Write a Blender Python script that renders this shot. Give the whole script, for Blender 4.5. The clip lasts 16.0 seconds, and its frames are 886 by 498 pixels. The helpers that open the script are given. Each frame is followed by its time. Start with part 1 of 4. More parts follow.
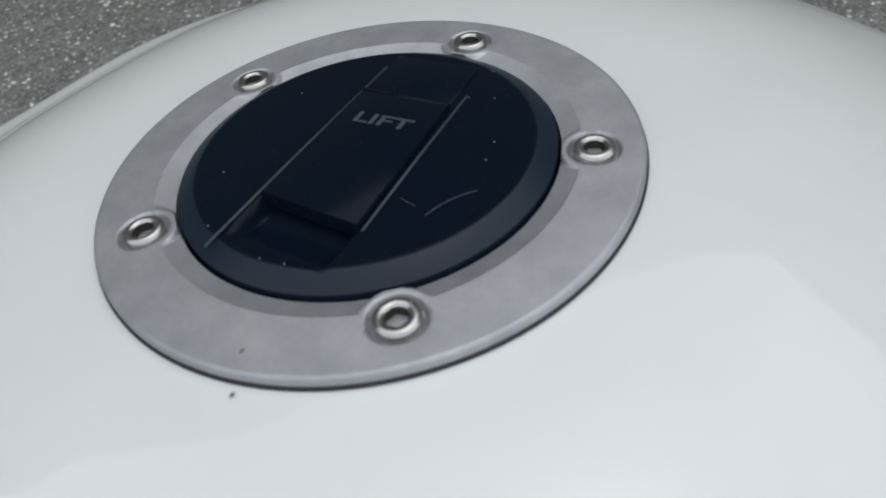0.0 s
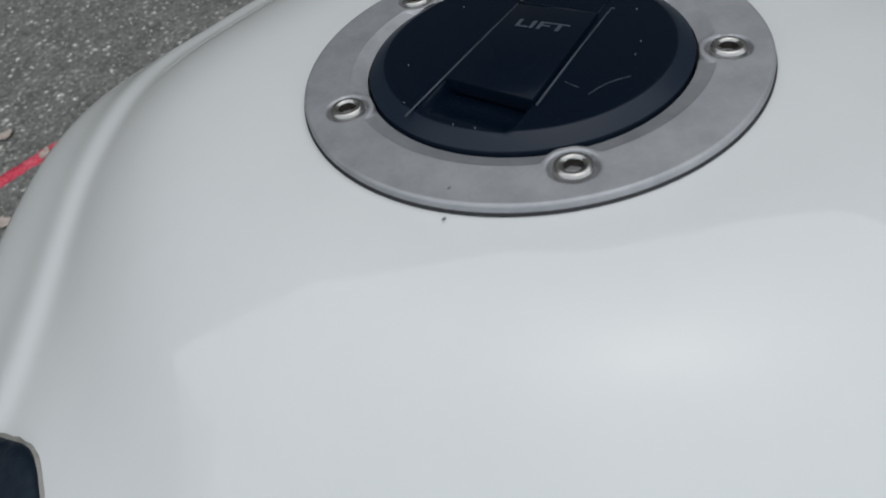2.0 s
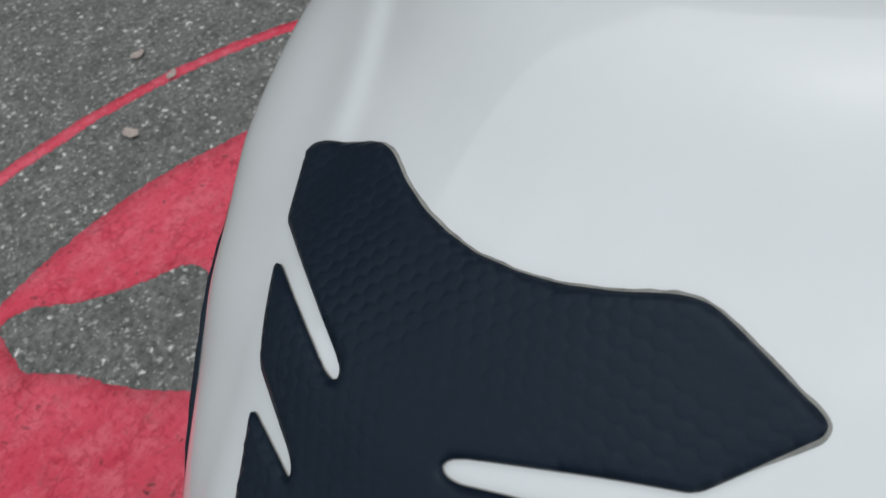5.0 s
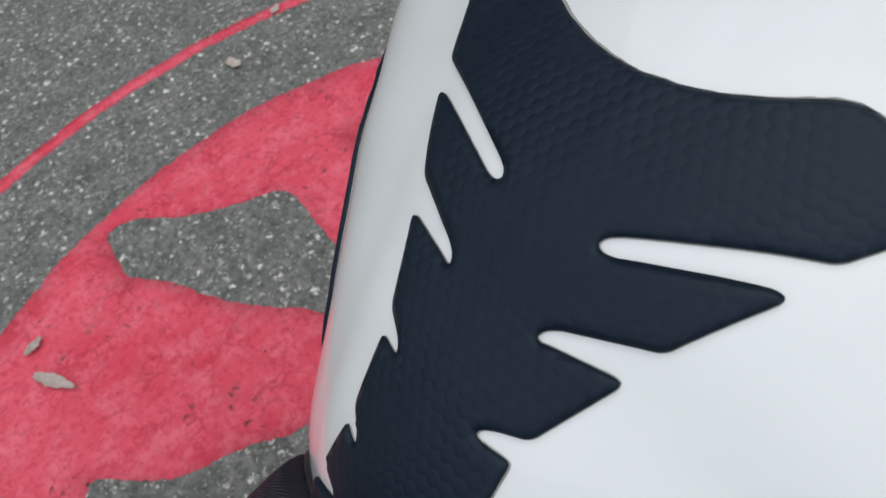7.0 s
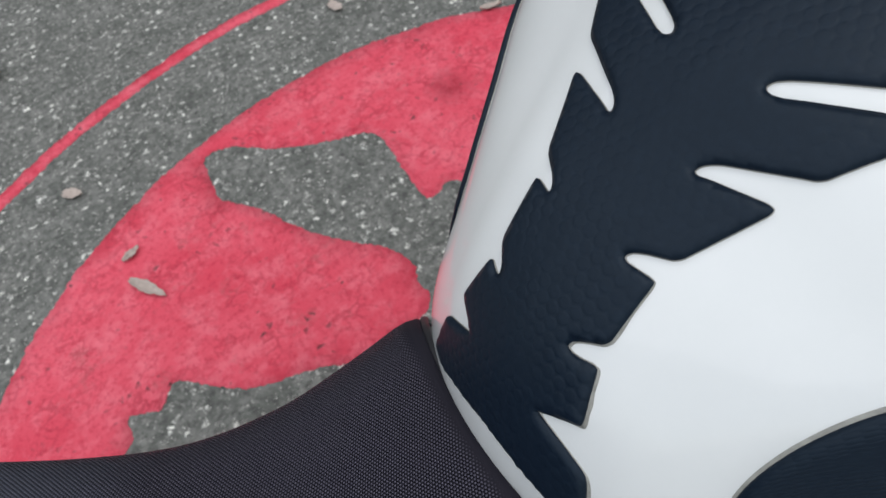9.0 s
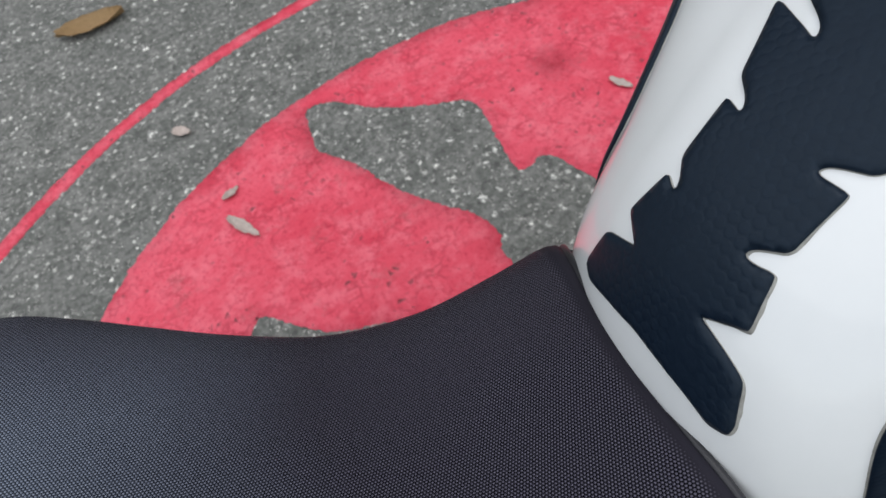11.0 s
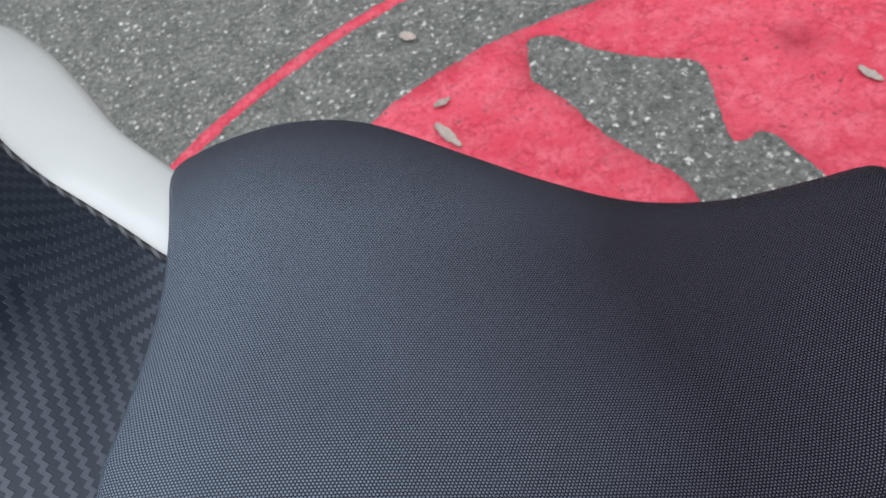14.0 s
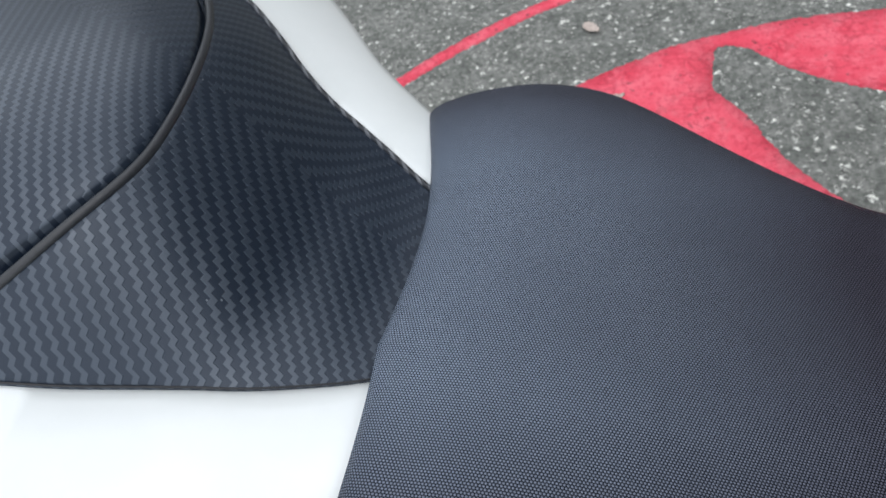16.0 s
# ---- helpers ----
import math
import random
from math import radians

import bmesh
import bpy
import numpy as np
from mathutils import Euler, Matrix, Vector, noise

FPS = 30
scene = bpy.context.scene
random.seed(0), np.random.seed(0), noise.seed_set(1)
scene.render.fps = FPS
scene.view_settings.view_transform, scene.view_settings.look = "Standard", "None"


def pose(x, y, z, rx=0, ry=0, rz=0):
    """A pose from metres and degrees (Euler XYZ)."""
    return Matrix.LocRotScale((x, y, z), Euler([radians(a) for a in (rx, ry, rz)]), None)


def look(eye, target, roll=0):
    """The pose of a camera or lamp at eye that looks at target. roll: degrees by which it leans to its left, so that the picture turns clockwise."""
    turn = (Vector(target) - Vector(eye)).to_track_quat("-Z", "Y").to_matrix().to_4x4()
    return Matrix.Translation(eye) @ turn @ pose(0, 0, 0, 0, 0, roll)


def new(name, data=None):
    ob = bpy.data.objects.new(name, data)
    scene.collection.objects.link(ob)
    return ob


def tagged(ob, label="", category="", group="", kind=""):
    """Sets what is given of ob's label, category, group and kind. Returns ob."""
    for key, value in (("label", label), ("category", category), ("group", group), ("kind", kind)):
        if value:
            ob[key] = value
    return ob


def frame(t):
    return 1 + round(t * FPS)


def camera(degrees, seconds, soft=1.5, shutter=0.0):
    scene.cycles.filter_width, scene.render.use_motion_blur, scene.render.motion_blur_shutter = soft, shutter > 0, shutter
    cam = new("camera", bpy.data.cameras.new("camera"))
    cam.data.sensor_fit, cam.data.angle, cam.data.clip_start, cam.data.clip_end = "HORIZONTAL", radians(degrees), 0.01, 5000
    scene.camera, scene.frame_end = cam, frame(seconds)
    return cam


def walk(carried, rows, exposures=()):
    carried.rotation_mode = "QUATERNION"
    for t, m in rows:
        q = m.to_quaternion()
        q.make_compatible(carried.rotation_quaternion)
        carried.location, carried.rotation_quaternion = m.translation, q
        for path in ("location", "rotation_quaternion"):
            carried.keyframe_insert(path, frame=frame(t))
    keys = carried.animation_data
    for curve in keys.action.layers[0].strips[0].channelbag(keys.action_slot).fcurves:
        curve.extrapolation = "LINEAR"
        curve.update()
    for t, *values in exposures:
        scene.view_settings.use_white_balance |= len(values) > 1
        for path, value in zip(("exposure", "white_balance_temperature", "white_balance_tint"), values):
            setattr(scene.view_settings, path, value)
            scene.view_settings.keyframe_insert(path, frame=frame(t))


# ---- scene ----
from mathutils.geometry import delaunay_2d_cdt

cam = camera(67.47, 16.0, soft=1.5)
cam.data.dof.use_dof, cam.data.dof.focus_distance, cam.data.dof.aperture_fstop = True, 0.25, 25.0
PATH = [
    (0, (0.2829, 0.0644, 1.1259), (0.4861, 0.1986, 0.8086), -5.29),
    (0.5, (0.2730, 0.0646, 1.1280), (0.4708, 0.2043, 0.8096), -6.38),
    (1, (0.2605, 0.0653, 1.1324), (0.4508, 0.2103, 0.8119), -7.65),
    (1.5, (0.2496, 0.0651, 1.1348), (0.4333, 0.2175, 0.8138), -8.76),
    (2, (0.2358, 0.0668, 1.1352), (0.4170, 0.2206, 0.8135), -8.62),
    (2.5, (0.2192, 0.0675, 1.1326), (0.3996, 0.2260, 0.8126), -8.25),
    (3, (0.1991, 0.0718, 1.1323), (0.3810, 0.2284, 0.8123), -6.93),
    (3.5, (0.1799, 0.0721, 1.1337), (0.3553, 0.2342, 0.8128), -7.11),
    (4, (0.1606, 0.0718, 1.1347), (0.3291, 0.2394, 0.8130), -7.38),
    (6.5, (0.0879, 0.0604, 1.1314), (0.2055, 0.2517, 0.8003), -12.93),
    (7, (0.0725, 0.0532, 1.1300), (0.1805, 0.2477, 0.7975), -13.35),
    (7.5, (0.0578, 0.0460, 1.1297), (0.1549, 0.2434, 0.7957), -14.32),
    (8, (0.0428, 0.0395, 1.1294), (0.1299, 0.2395, 0.7941), -14.95),
    (10.5, (-0.0310, 0.0207, 1.1329), (0.0114, 0.2339, 0.7971), -16.93),
    (11, (-0.0470, 0.0167, 1.1360), (-0.0146, 0.2327, 0.8009), -17.59),
    (11.5, (-0.0624, 0.0129, 1.1387), (-0.0394, 0.2303, 0.8037), -18.10),
    (12, (-0.0793, 0.0074, 1.1416), (-0.0675, 0.2245, 0.8059), -18.63),
    (12.5, (-0.0996, 0.0003, 1.1452), (-0.1007, 0.2168, 0.8088), -19.23),
    (13, (-0.1208, -0.0101, 1.1495), (-0.1379, 0.2069, 0.8139), -20.16),
    (13.5, (-0.1465, -0.0202, 1.1549), (-0.1797, 0.1962, 0.8201), -20.67),
    (14, (-0.1699, -0.0327, 1.1622), (-0.2204, 0.1822, 0.8286), -21.39),
    (14.5, (-0.1944, -0.0438, 1.1684), (-0.2630, 0.1679, 0.8360), -22.63),
    (15, (-0.2142, -0.0561, 1.1769), (-0.2994, 0.1529, 0.8467), -22.90),
    (15.5, (-0.2294, -0.0665, 1.1866), (-0.3308, 0.1404, 0.8596), -23.55),
    (16, (-0.2460, -0.0777, 1.1969), (-0.3607, 0.1292, 0.8744), -23.30),
]
EXPOSURE = [(0, 0.04, 6500, 7), (2, -0.15, 6500, 7), (4, -0.13, 6450, 6), (6.5, 0.14, 6500, 8), (8, 0.26, 6500, 8), (11, 0.42, 6500, 9), (12.5, 0.46, 6500, 9), (13.5, 0.53, 6450, 8), (14.5, 0.58, 6400, 7), (16, 0.66, 6400, 7)]
walk(cam, [(t, look(e, g, r)) for t, e, g, r in PATH], EXPOSURE)

# ---- light ----
LEAN = 7.94   # degrees to the bike's left, resting on its side stand

world = bpy.data.worlds.new("overcast_sky")
scene.world = world
world.use_nodes = True
wn, wl = world.node_tree.nodes, world.node_tree.links
sky = wn.new("ShaderNodeTexSky")
sky.sky_type, sky.sun_disc = "NISHITA", False
sky.sun_elevation, sky.sun_rotation = radians(76), radians(82)
sky.air_density, sky.dust_density = 1.0, 1.2
grey = wn.new("ShaderNodeHueSaturation")
grey.inputs["Saturation"].default_value = 0.34
wl.new(sky.outputs[0], grey.inputs["Color"])
wl.new(grey.outputs[0], wn["Background"].inputs["Color"])
wn["Background"].inputs["Strength"].default_value = 0.145

sun_data = bpy.data.lights.new("sun", "SUN")
sun_data.energy, sun_data.angle, sun_data.color = 1.5, radians(160), (0.985, 0.985, 1.0)
sun = new("sun", sun_data)
sun.matrix_world = look((1.20, 0.17, 4.85), (0, 0, 0))


# ---- materials ----
def material(name, colour, rough=0.5, metal=0.0, coat=0.0, coat_rough=0.03, spec=0.5):
    m = bpy.data.materials.new(name)
    m.use_nodes = True
    b = m.node_tree.nodes["Principled BSDF"]
    b.inputs["Base Color"].default_value = (*colour, 1)
    b.inputs["Roughness"].default_value, b.inputs["Metallic"].default_value = rough, metal
    b.inputs["Coat Weight"].default_value, b.inputs["Coat Roughness"].default_value = coat, coat_rough
    b.inputs["Specular IOR Level"].default_value = spec
    return m


class Tree:
    """Short names for the node work of one material."""
    def __init__(self, m):
        self.t, self.b = m.node_tree, m.node_tree.nodes["Principled BSDF"]

    def node(self, kind, **inputs):
        n = self.t.nodes.new("ShaderNode" + kind)
        for k, v in inputs.items():
            self.put(v, n.inputs[k.replace("_", " ")])
        return n

    def put(self, v, socket):
        if hasattr(v, "links"):
            self.t.links.new(v, socket)
        else:
            socket.default_value = v

    def math(self, op, a, b=0.0, c=0.0):
        n = self.t.nodes.new("ShaderNodeMath")
        n.operation = op
        for v, s in zip((a, b, c), n.inputs):
            self.put(v, s)
        return n.outputs[0]

    def coords(self, what="Object"):
        return self.node("TexCoord").outputs[what]

    def split(self, v):
        n = self.node("SeparateXYZ", Vector=v)
        return n.outputs[0], n.outputs[1], n.outputs[2]

    def join(self, x, y, z=0.0):
        return self.node("CombineXYZ", X=x, Y=y, Z=z).outputs[0]

    def noise(self, v, scale, detail=3.0, rough=0.5):
        return self.node("TexNoise", Vector=v, Scale=scale, Detail=detail, Roughness=rough).outputs["Fac"]

    def ramp(self, fac, *stops):
        n = self.node("ValToRGB", Fac=fac)
        e = n.color_ramp.elements
        while len(e) < len(stops):
            e.new(0.5)
        for s, (p, c) in zip(e, stops):
            s.position = p
            s.color = (*c, 1) if isinstance(c, tuple) else (c, c, c, 1)
        return n.outputs["Color"]

    def mix(self, fac, a, b, kind="MIX"):
        n = self.t.nodes.new("ShaderNodeMix")
        n.data_type, n.blend_type = "RGBA", kind
        self.put(fac, n.inputs[0])
        for v, s in ((a, n.inputs[6]), (b, n.inputs[7])):
            self.put((*v, 1) if isinstance(v, tuple) and len(v) == 3 else v, s)
        return n.outputs[2]

    def bump(self, height, strength=0.3, distance=0.001, normal=None):
        n = self.node("Bump", Height=height, Strength=strength, Distance=distance)
        if normal is not None:
            self.put(normal, n.inputs["Normal"])
        self.put(n.outputs[0], self.b.inputs["Normal"])
        return n.outputs[0]

    def colour(self, c):
        self.put(c, self.b.inputs["Base Color"])

    def rough(self, r):
        self.put(r, self.b.inputs["Roughness"])


def white_paint():
    m = material("white_paint", (0.78, 0.80, 0.82), 0.35, coat=1.0, coat_rough=0.04)
    t = Tree(m)
    p = t.coords()
    dirt = t.noise(p, 9.0, 6.0, 0.6)
    t.colour(t.ramp(dirt, (0.3, (0.725, 0.745, 0.735)), (0.62, (0.775, 0.79, 0.78))))
    t.rough(t.math("MULTIPLY_ADD", t.noise(p, 60.0), 0.15, 0.28))
    t.bump(t.noise(p, 420.0, 1.0), 0.02, 0.0005)
    return m


def pad_rubber():
    m = material("pad_rubber", (0.008, 0.011, 0.018), 0.55, spec=0.26)
    t = Tree(m)
    uv = t.coords("UV")
    # low round scales, 5.6 mm apart
    x, y, _ = t.split(uv)
    k = 4 * math.pi / (math.sqrt(3) * 0.0056)
    waves = [t.math("COSINE", t.math("ADD", t.math("MULTIPLY", x, k * math.cos(g)), t.math("MULTIPLY", y, k * math.sin(g)))) for g in (0.0, 2 * math.pi / 3, 4 * math.pi / 3)]
    domes = t.ramp(t.math("MULTIPLY_ADD", t.math("ADD", waves[0], t.math("ADD", waves[1], waves[2])), 1 / 4.5, 1 / 3), (0.04, 0.0), (0.30, 0.75), (0.8, 1.0))
    patch = t.ramp(t.noise(uv, 20.0, 3.0), (0.36, 0.1), (0.62, 1.0))
    dust = t.noise(uv, 260.0, 4.0, 0.7)
    t.colour(t.mix(t.ramp(dust, (0.45, 0.0), (0.8, 0.6)), (0.0034, 0.0090, 0.0190), (0.0086, 0.0175, 0.0320)))
    t.rough(t.math("MULTIPLY_ADD", dust, 0.2, 0.34))
    fine = t.math("MULTIPLY_ADD", t.noise(uv, 900.0, 2.0), 0.15, t.math("MULTIPLY", domes, patch))
    t.b.inputs["Specular Tint"].default_value = (0.82, 0.94, 1.0, 1)
    t.bump(fine, 0.30, 0.0006)
    return m


def seat_vinyl():
    m = material("seat_vinyl", (0.03, 0.03, 0.036), 0.4, spec=0.75)
    t = Tree(m)
    x, y, _ = t.split(t.coords("UV"))
    # staggered rows of tiny raised beads, 1.68 mm apart
    k = 4 * math.pi / (math.sqrt(3) * 0.00168)
    waves = [t.math("COSINE", t.math("ADD", t.math("MULTIPLY", x, k * math.cos(radians(g))), t.math("MULTIPLY", y, k * math.sin(radians(g))))) for g in (90, 210, 330)]
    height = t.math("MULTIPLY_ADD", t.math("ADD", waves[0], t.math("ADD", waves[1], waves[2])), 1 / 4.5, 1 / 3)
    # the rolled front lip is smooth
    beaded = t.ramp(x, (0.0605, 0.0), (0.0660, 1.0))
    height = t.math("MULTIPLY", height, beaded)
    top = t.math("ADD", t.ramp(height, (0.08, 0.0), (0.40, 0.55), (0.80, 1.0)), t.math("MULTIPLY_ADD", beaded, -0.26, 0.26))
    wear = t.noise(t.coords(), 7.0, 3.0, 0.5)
    # sky sheen painted in: pale at the rear, fading towards nose and flanks
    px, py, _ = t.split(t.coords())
    rear_sheen = t.ramp(t.math("ADD", t.math("MULTIPLY", px, -2.0), t.math("MULTIPLY_ADD", wear, 0.16, -0.08)), (0.22, 0.0), (0.70, 1.0))
    rear_sheen = t.math("MULTIPLY", rear_sheen, t.ramp(t.math("ABSOLUTE", y), (0.085, 1.0), (0.170, 0.22)))
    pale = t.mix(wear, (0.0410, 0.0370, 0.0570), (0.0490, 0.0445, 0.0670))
    pale = t.mix(rear_sheen, pale, t.mix(wear, (0.245, 0.296, 0.386), (0.298, 0.356, 0.458)))
    # bead tops pale, gaps near black: glints and shade painted by height
    t.colour(t.mix(top, t.mix(rear_sheen, (0.003, 0.003, 0.004), (0.018, 0.023, 0.031)), pale))
    t.rough(t.math("MULTIPLY_ADD", top, -0.56, t.math("MULTIPLY_ADD", wear, 0.08, 0.76)))
    t.put(t.math("MULTIPLY", top, 1.0), t.b.inputs["Specular IOR Level"])
    t.put(t.mix(rear_sheen, (0.88, 0.85, 1.0), (0.86, 0.91, 1.0)), t.b.inputs["Specular Tint"])
    t.bump(height, 0.75, 0.0006)
    return m


def carbon_vinyl():
    m = material("carbon_vinyl", (0.02, 0.022, 0.028), 0.4, spec=0.5)
    t = Tree(m)
    x, y, _ = t.split(t.coords("UV"))
    # the weave turns where the vinyl folds over the crown
    lie = t.math("SUBTRACT", y, t.math("MULTIPLY_ADD", x, 0.4, -0.010))
    side = t.math("ABSOLUTE", lie)
    across = t.math("ADD", t.math("MULTIPLY", x, 0.84), t.math("MULTIPLY", side, 0.56))
    along = t.math("SUBTRACT", t.math("MULTIPLY", x, 0.56), t.math("MULTIPLY", side, 0.84))
    tooth = t.math("PINGPONG", t.math("DIVIDE", along, 0.0024), 1.0)
    phase = t.math("ADD", t.math("DIVIDE", across, 0.0094), t.math("MULTIPLY", tooth, 0.30))
    wave = t.math("PINGPONG", phase, 0.5)
    band = t.ramp(wave, (0.270, 0.0), (0.310, 1.0))
    # each tow is drawn from fine threads; the two sets lie crosswise
    scuff = t.noise(t.coords(), 18.0, 5.0, 0.65)
    t.colour(t.mix(band, t.mix(scuff, (0.0072, 0.0120, 0.0220), (0.0095, 0.0152, 0.0275)), t.mix(scuff, (0.0100, 0.0165, 0.0280), (0.0130, 0.0205, 0.0340))))
    tangent = t.node("Tangent")
    tangent.direction_type, tangent.uv_map = "UV_MAP", "UVMap"
    t.put(tangent.outputs[0], t.b.inputs["Tangent"])
    t.put(t.math("MULTIPLY_ADD", band, -0.10, 0.65), t.b.inputs["Anisotropic"])
    flip = t.math("SIGN", lie)
    t.put(t.math("MULTIPLY_ADD", band, -0.25, t.math("MULTIPLY_ADD", flip, -0.03, 0.25)), t.b.inputs["Anisotropic Rotation"])
    t.rough(t.math("MULTIPLY_ADD", scuff, 0.12, 0.27))
    t.put(t.math("MULTIPLY_ADD", band, t.math("MULTIPLY_ADD", flip, 0.05, 0.60), 0.54), t.b.inputs["Specular IOR Level"])
    t.b.inputs["Specular Tint"].default_value = (0.81, 0.885, 1.0, 1)
    dust = t.node("TexVoronoi", Vector=t.coords("UV"), Scale=170.0)
    speck = t.math("MULTIPLY", t.ramp(dust.outputs["Distance"], (0.05, 1.0), (0.11, 0.0)), t.ramp(t.split(dust.outputs["Color"])[0], (0.93, 0.0), (0.95, 1.0)))
    t.colour(t.mix(t.math("MULTIPLY", speck, 0.5), t.b.inputs["Base Color"].links[0].from_socket, (0.30, 0.32, 0.34)))
    grain = t.math("MULTIPLY_ADD", t.noise(t.coords("UV"), 1500.0, 2.0), 0.25, band)
    t.bump(grain, 0.5, 0.0003)
    return m


def hem_weave():
    """The same weave on the tight roll of an edge, its caught light painted as pale bands."""
    m = material("hem_weave", (0.02, 0.022, 0.028), 0.4)
    t = Tree(m)
    x, y, z = t.split(t.coords())
    phase = t.math("ADD", t.math("DIVIDE", x, 0.0068), t.math("DIVIDE", y, 0.0140))
    band = t.ramp(t.math("PINGPONG", phase, 0.5), (0.24, 0.0), (0.34, 1.0))
    t.colour(t.mix(band, (0.010, 0.012, 0.017), t.mix(t.noise(t.coords(), 90.0), (0.07, 0.075, 0.085), (0.15, 0.155, 0.17))))
    t.bump(band, 0.4, 0.0004)
    return m


def cast_alloy():
    m = material("cast_alloy", (0.36, 0.37, 0.385), 0.42, metal=0.85)
    t = Tree(m)
    p = t.coords()
    blotch = t.noise(p, 90.0, 5.0, 0.65)
    t.colour(t.ramp(blotch, (0.3, (0.40, 0.41, 0.43)), (0.7, (0.53, 0.535, 0.55))))
    t.rough(t.math("MULTIPLY_ADD", t.noise(p, 700.0, 3.0), 0.25, 0.40))
    t.bump(t.noise(p, 1800.0, 2.0), 0.08, 0.0003)
    return m


def cap_black():
    m = material("cap_black", (0.005, 0.008, 0.016), 0.22, spec=0.3)
    t = Tree(m)
    p = t.coords()
    x, y, _ = t.split(p)
    # turned chamfer rougher, its reflected sky painted as paler blue; lid and flap polished
    r = t.math("SQRT", t.math("ADD", t.math("MULTIPLY", x, x), t.math("MULTIPLY", y, y)))
    chamfer_sheen = t.ramp(t.math("MULTIPLY", r, 10.0), (0.386, 0.0), (0.390, 1.0))
    dust = t.noise(p, 520.0, 3.0, 0.7)
    t.colour(t.mix(t.ramp(dust, (0.60, 0.0), (0.80, 0.35)), t.mix(chamfer_sheen, (0.0030, 0.0072, 0.0155), (0.0070, 0.0150, 0.0290)), (0.022, 0.030, 0.042)))
    t.rough(t.math("MULTIPLY_ADD", chamfer_sheen, 0.18, t.math("MULTIPLY_ADD", t.noise(p, 70.0, 4.0), 0.14, 0.08)))
    t.put(t.math("MULTIPLY_ADD", chamfer_sheen, 0.18, 0.11), t.b.inputs["Specular IOR Level"])
    t.bump(t.noise(p, 2600.0, 1.0), 0.04, 0.0002)
    return m


def asphalt():
    m = material("asphalt", (0.07, 0.07, 0.07), 0.9, spec=0.3)
    t = Tree(m)
    p = t.coords()
    big = t.noise(p, 1.7, 5.0, 0.6)
    patch = t.noise(p, 13.0, 5.0, 0.65)
    mid = t.noise(p, 58.0, 5.0, 0.75)
    base = t.mix(big, (0.186, 0.187, 0.173), (0.260, 0.261, 0.241))
    base = t.mix(t.ramp(patch, (0.36, 0.70), (0.60, 0.0)), base, (0.106, 0.112, 0.100))
    base = t.mix(t.ramp(mid, (0.34, 0.80), (0.56, 0.0)), base, (0.051, 0.053, 0.049))
    base = t.mix(t.ramp(mid, (0.56, 0.0), (0.72, 0.55)), base, (0.335, 0.33, 0.305))
    # stone chips, broken and of many sizes, crowded in some spots and worn out of others
    warp = t.node("TexNoise", Vector=p, Scale=110.0, Detail=3.0)
    bent = t.node("VectorMath", Vector=warp.outputs["Color"])
    bent.operation = "MULTIPLY_ADD"
    bent.inputs[1].default_value, bent.inputs[2].default_value = (0.022, 0.022, 0.022), (0, 0, 0)
    t.put(p, bent.inputs[2])
    q = bent.outputs[0]
    crowd = t.math("MULTIPLY_ADD", t.noise(p, 8.0, 4.0, 0.7), 1.5, -0.72)
    stone = t.node("TexVoronoi", Vector=q, Scale=38.0, Randomness=1.0)
    r, g, s = t.split(stone.outputs["Color"])
    edge = t.math("SUBTRACT", t.math("MULTIPLY_ADD", t.math("POWER", s, 2.0), 0.46, 0.17), stone.outputs["Distance"])
    chip = t.math("MULTIPLY", t.ramp(edge, (0.0, 0.0), (0.20, 1.0)), t.ramp(t.math("ADD", r, crowd), (0.16, 0.0), (0.28, 1.0)))
    tone = t.ramp(g, (0.0, (0.162, 0.165, 0.152)), (0.34, (0.325, 0.32, 0.295)), (0.56, (0.61, 0.60, 0.55)), (0.76, (0.91, 0.90, 0.83)))
    small = t.node("TexVoronoi", Vector=q, Scale=105.0, Randomness=1.0)
    pick = t.math("ADD", t.split(small.outputs["Color"])[2], t.math("MULTIPLY", crowd, 0.6))
    grit = t.math("MULTIPLY", t.ramp(small.outputs["Distance"], (0.12, 1.0), (0.46, 0.0)), t.ramp(pick, (0.54, 0.0), (0.64, 0.9)))
    c = t.mix(chip, base, tone)
    t.colour(t.mix(grit, c, (0.51, 0.50, 0.46)))
    t.rough(t.math("MULTIPLY_ADD", chip, -0.3, 0.92))
    h = t.math("ADD", t.math("MULTIPLY", mid, 1.1), t.math("ADD", chip, t.math("MULTIPLY", grit, 0.4)))
    t.bump(h, 0.7, 0.003)
    return m


SPILL = (0.506, 1.10)


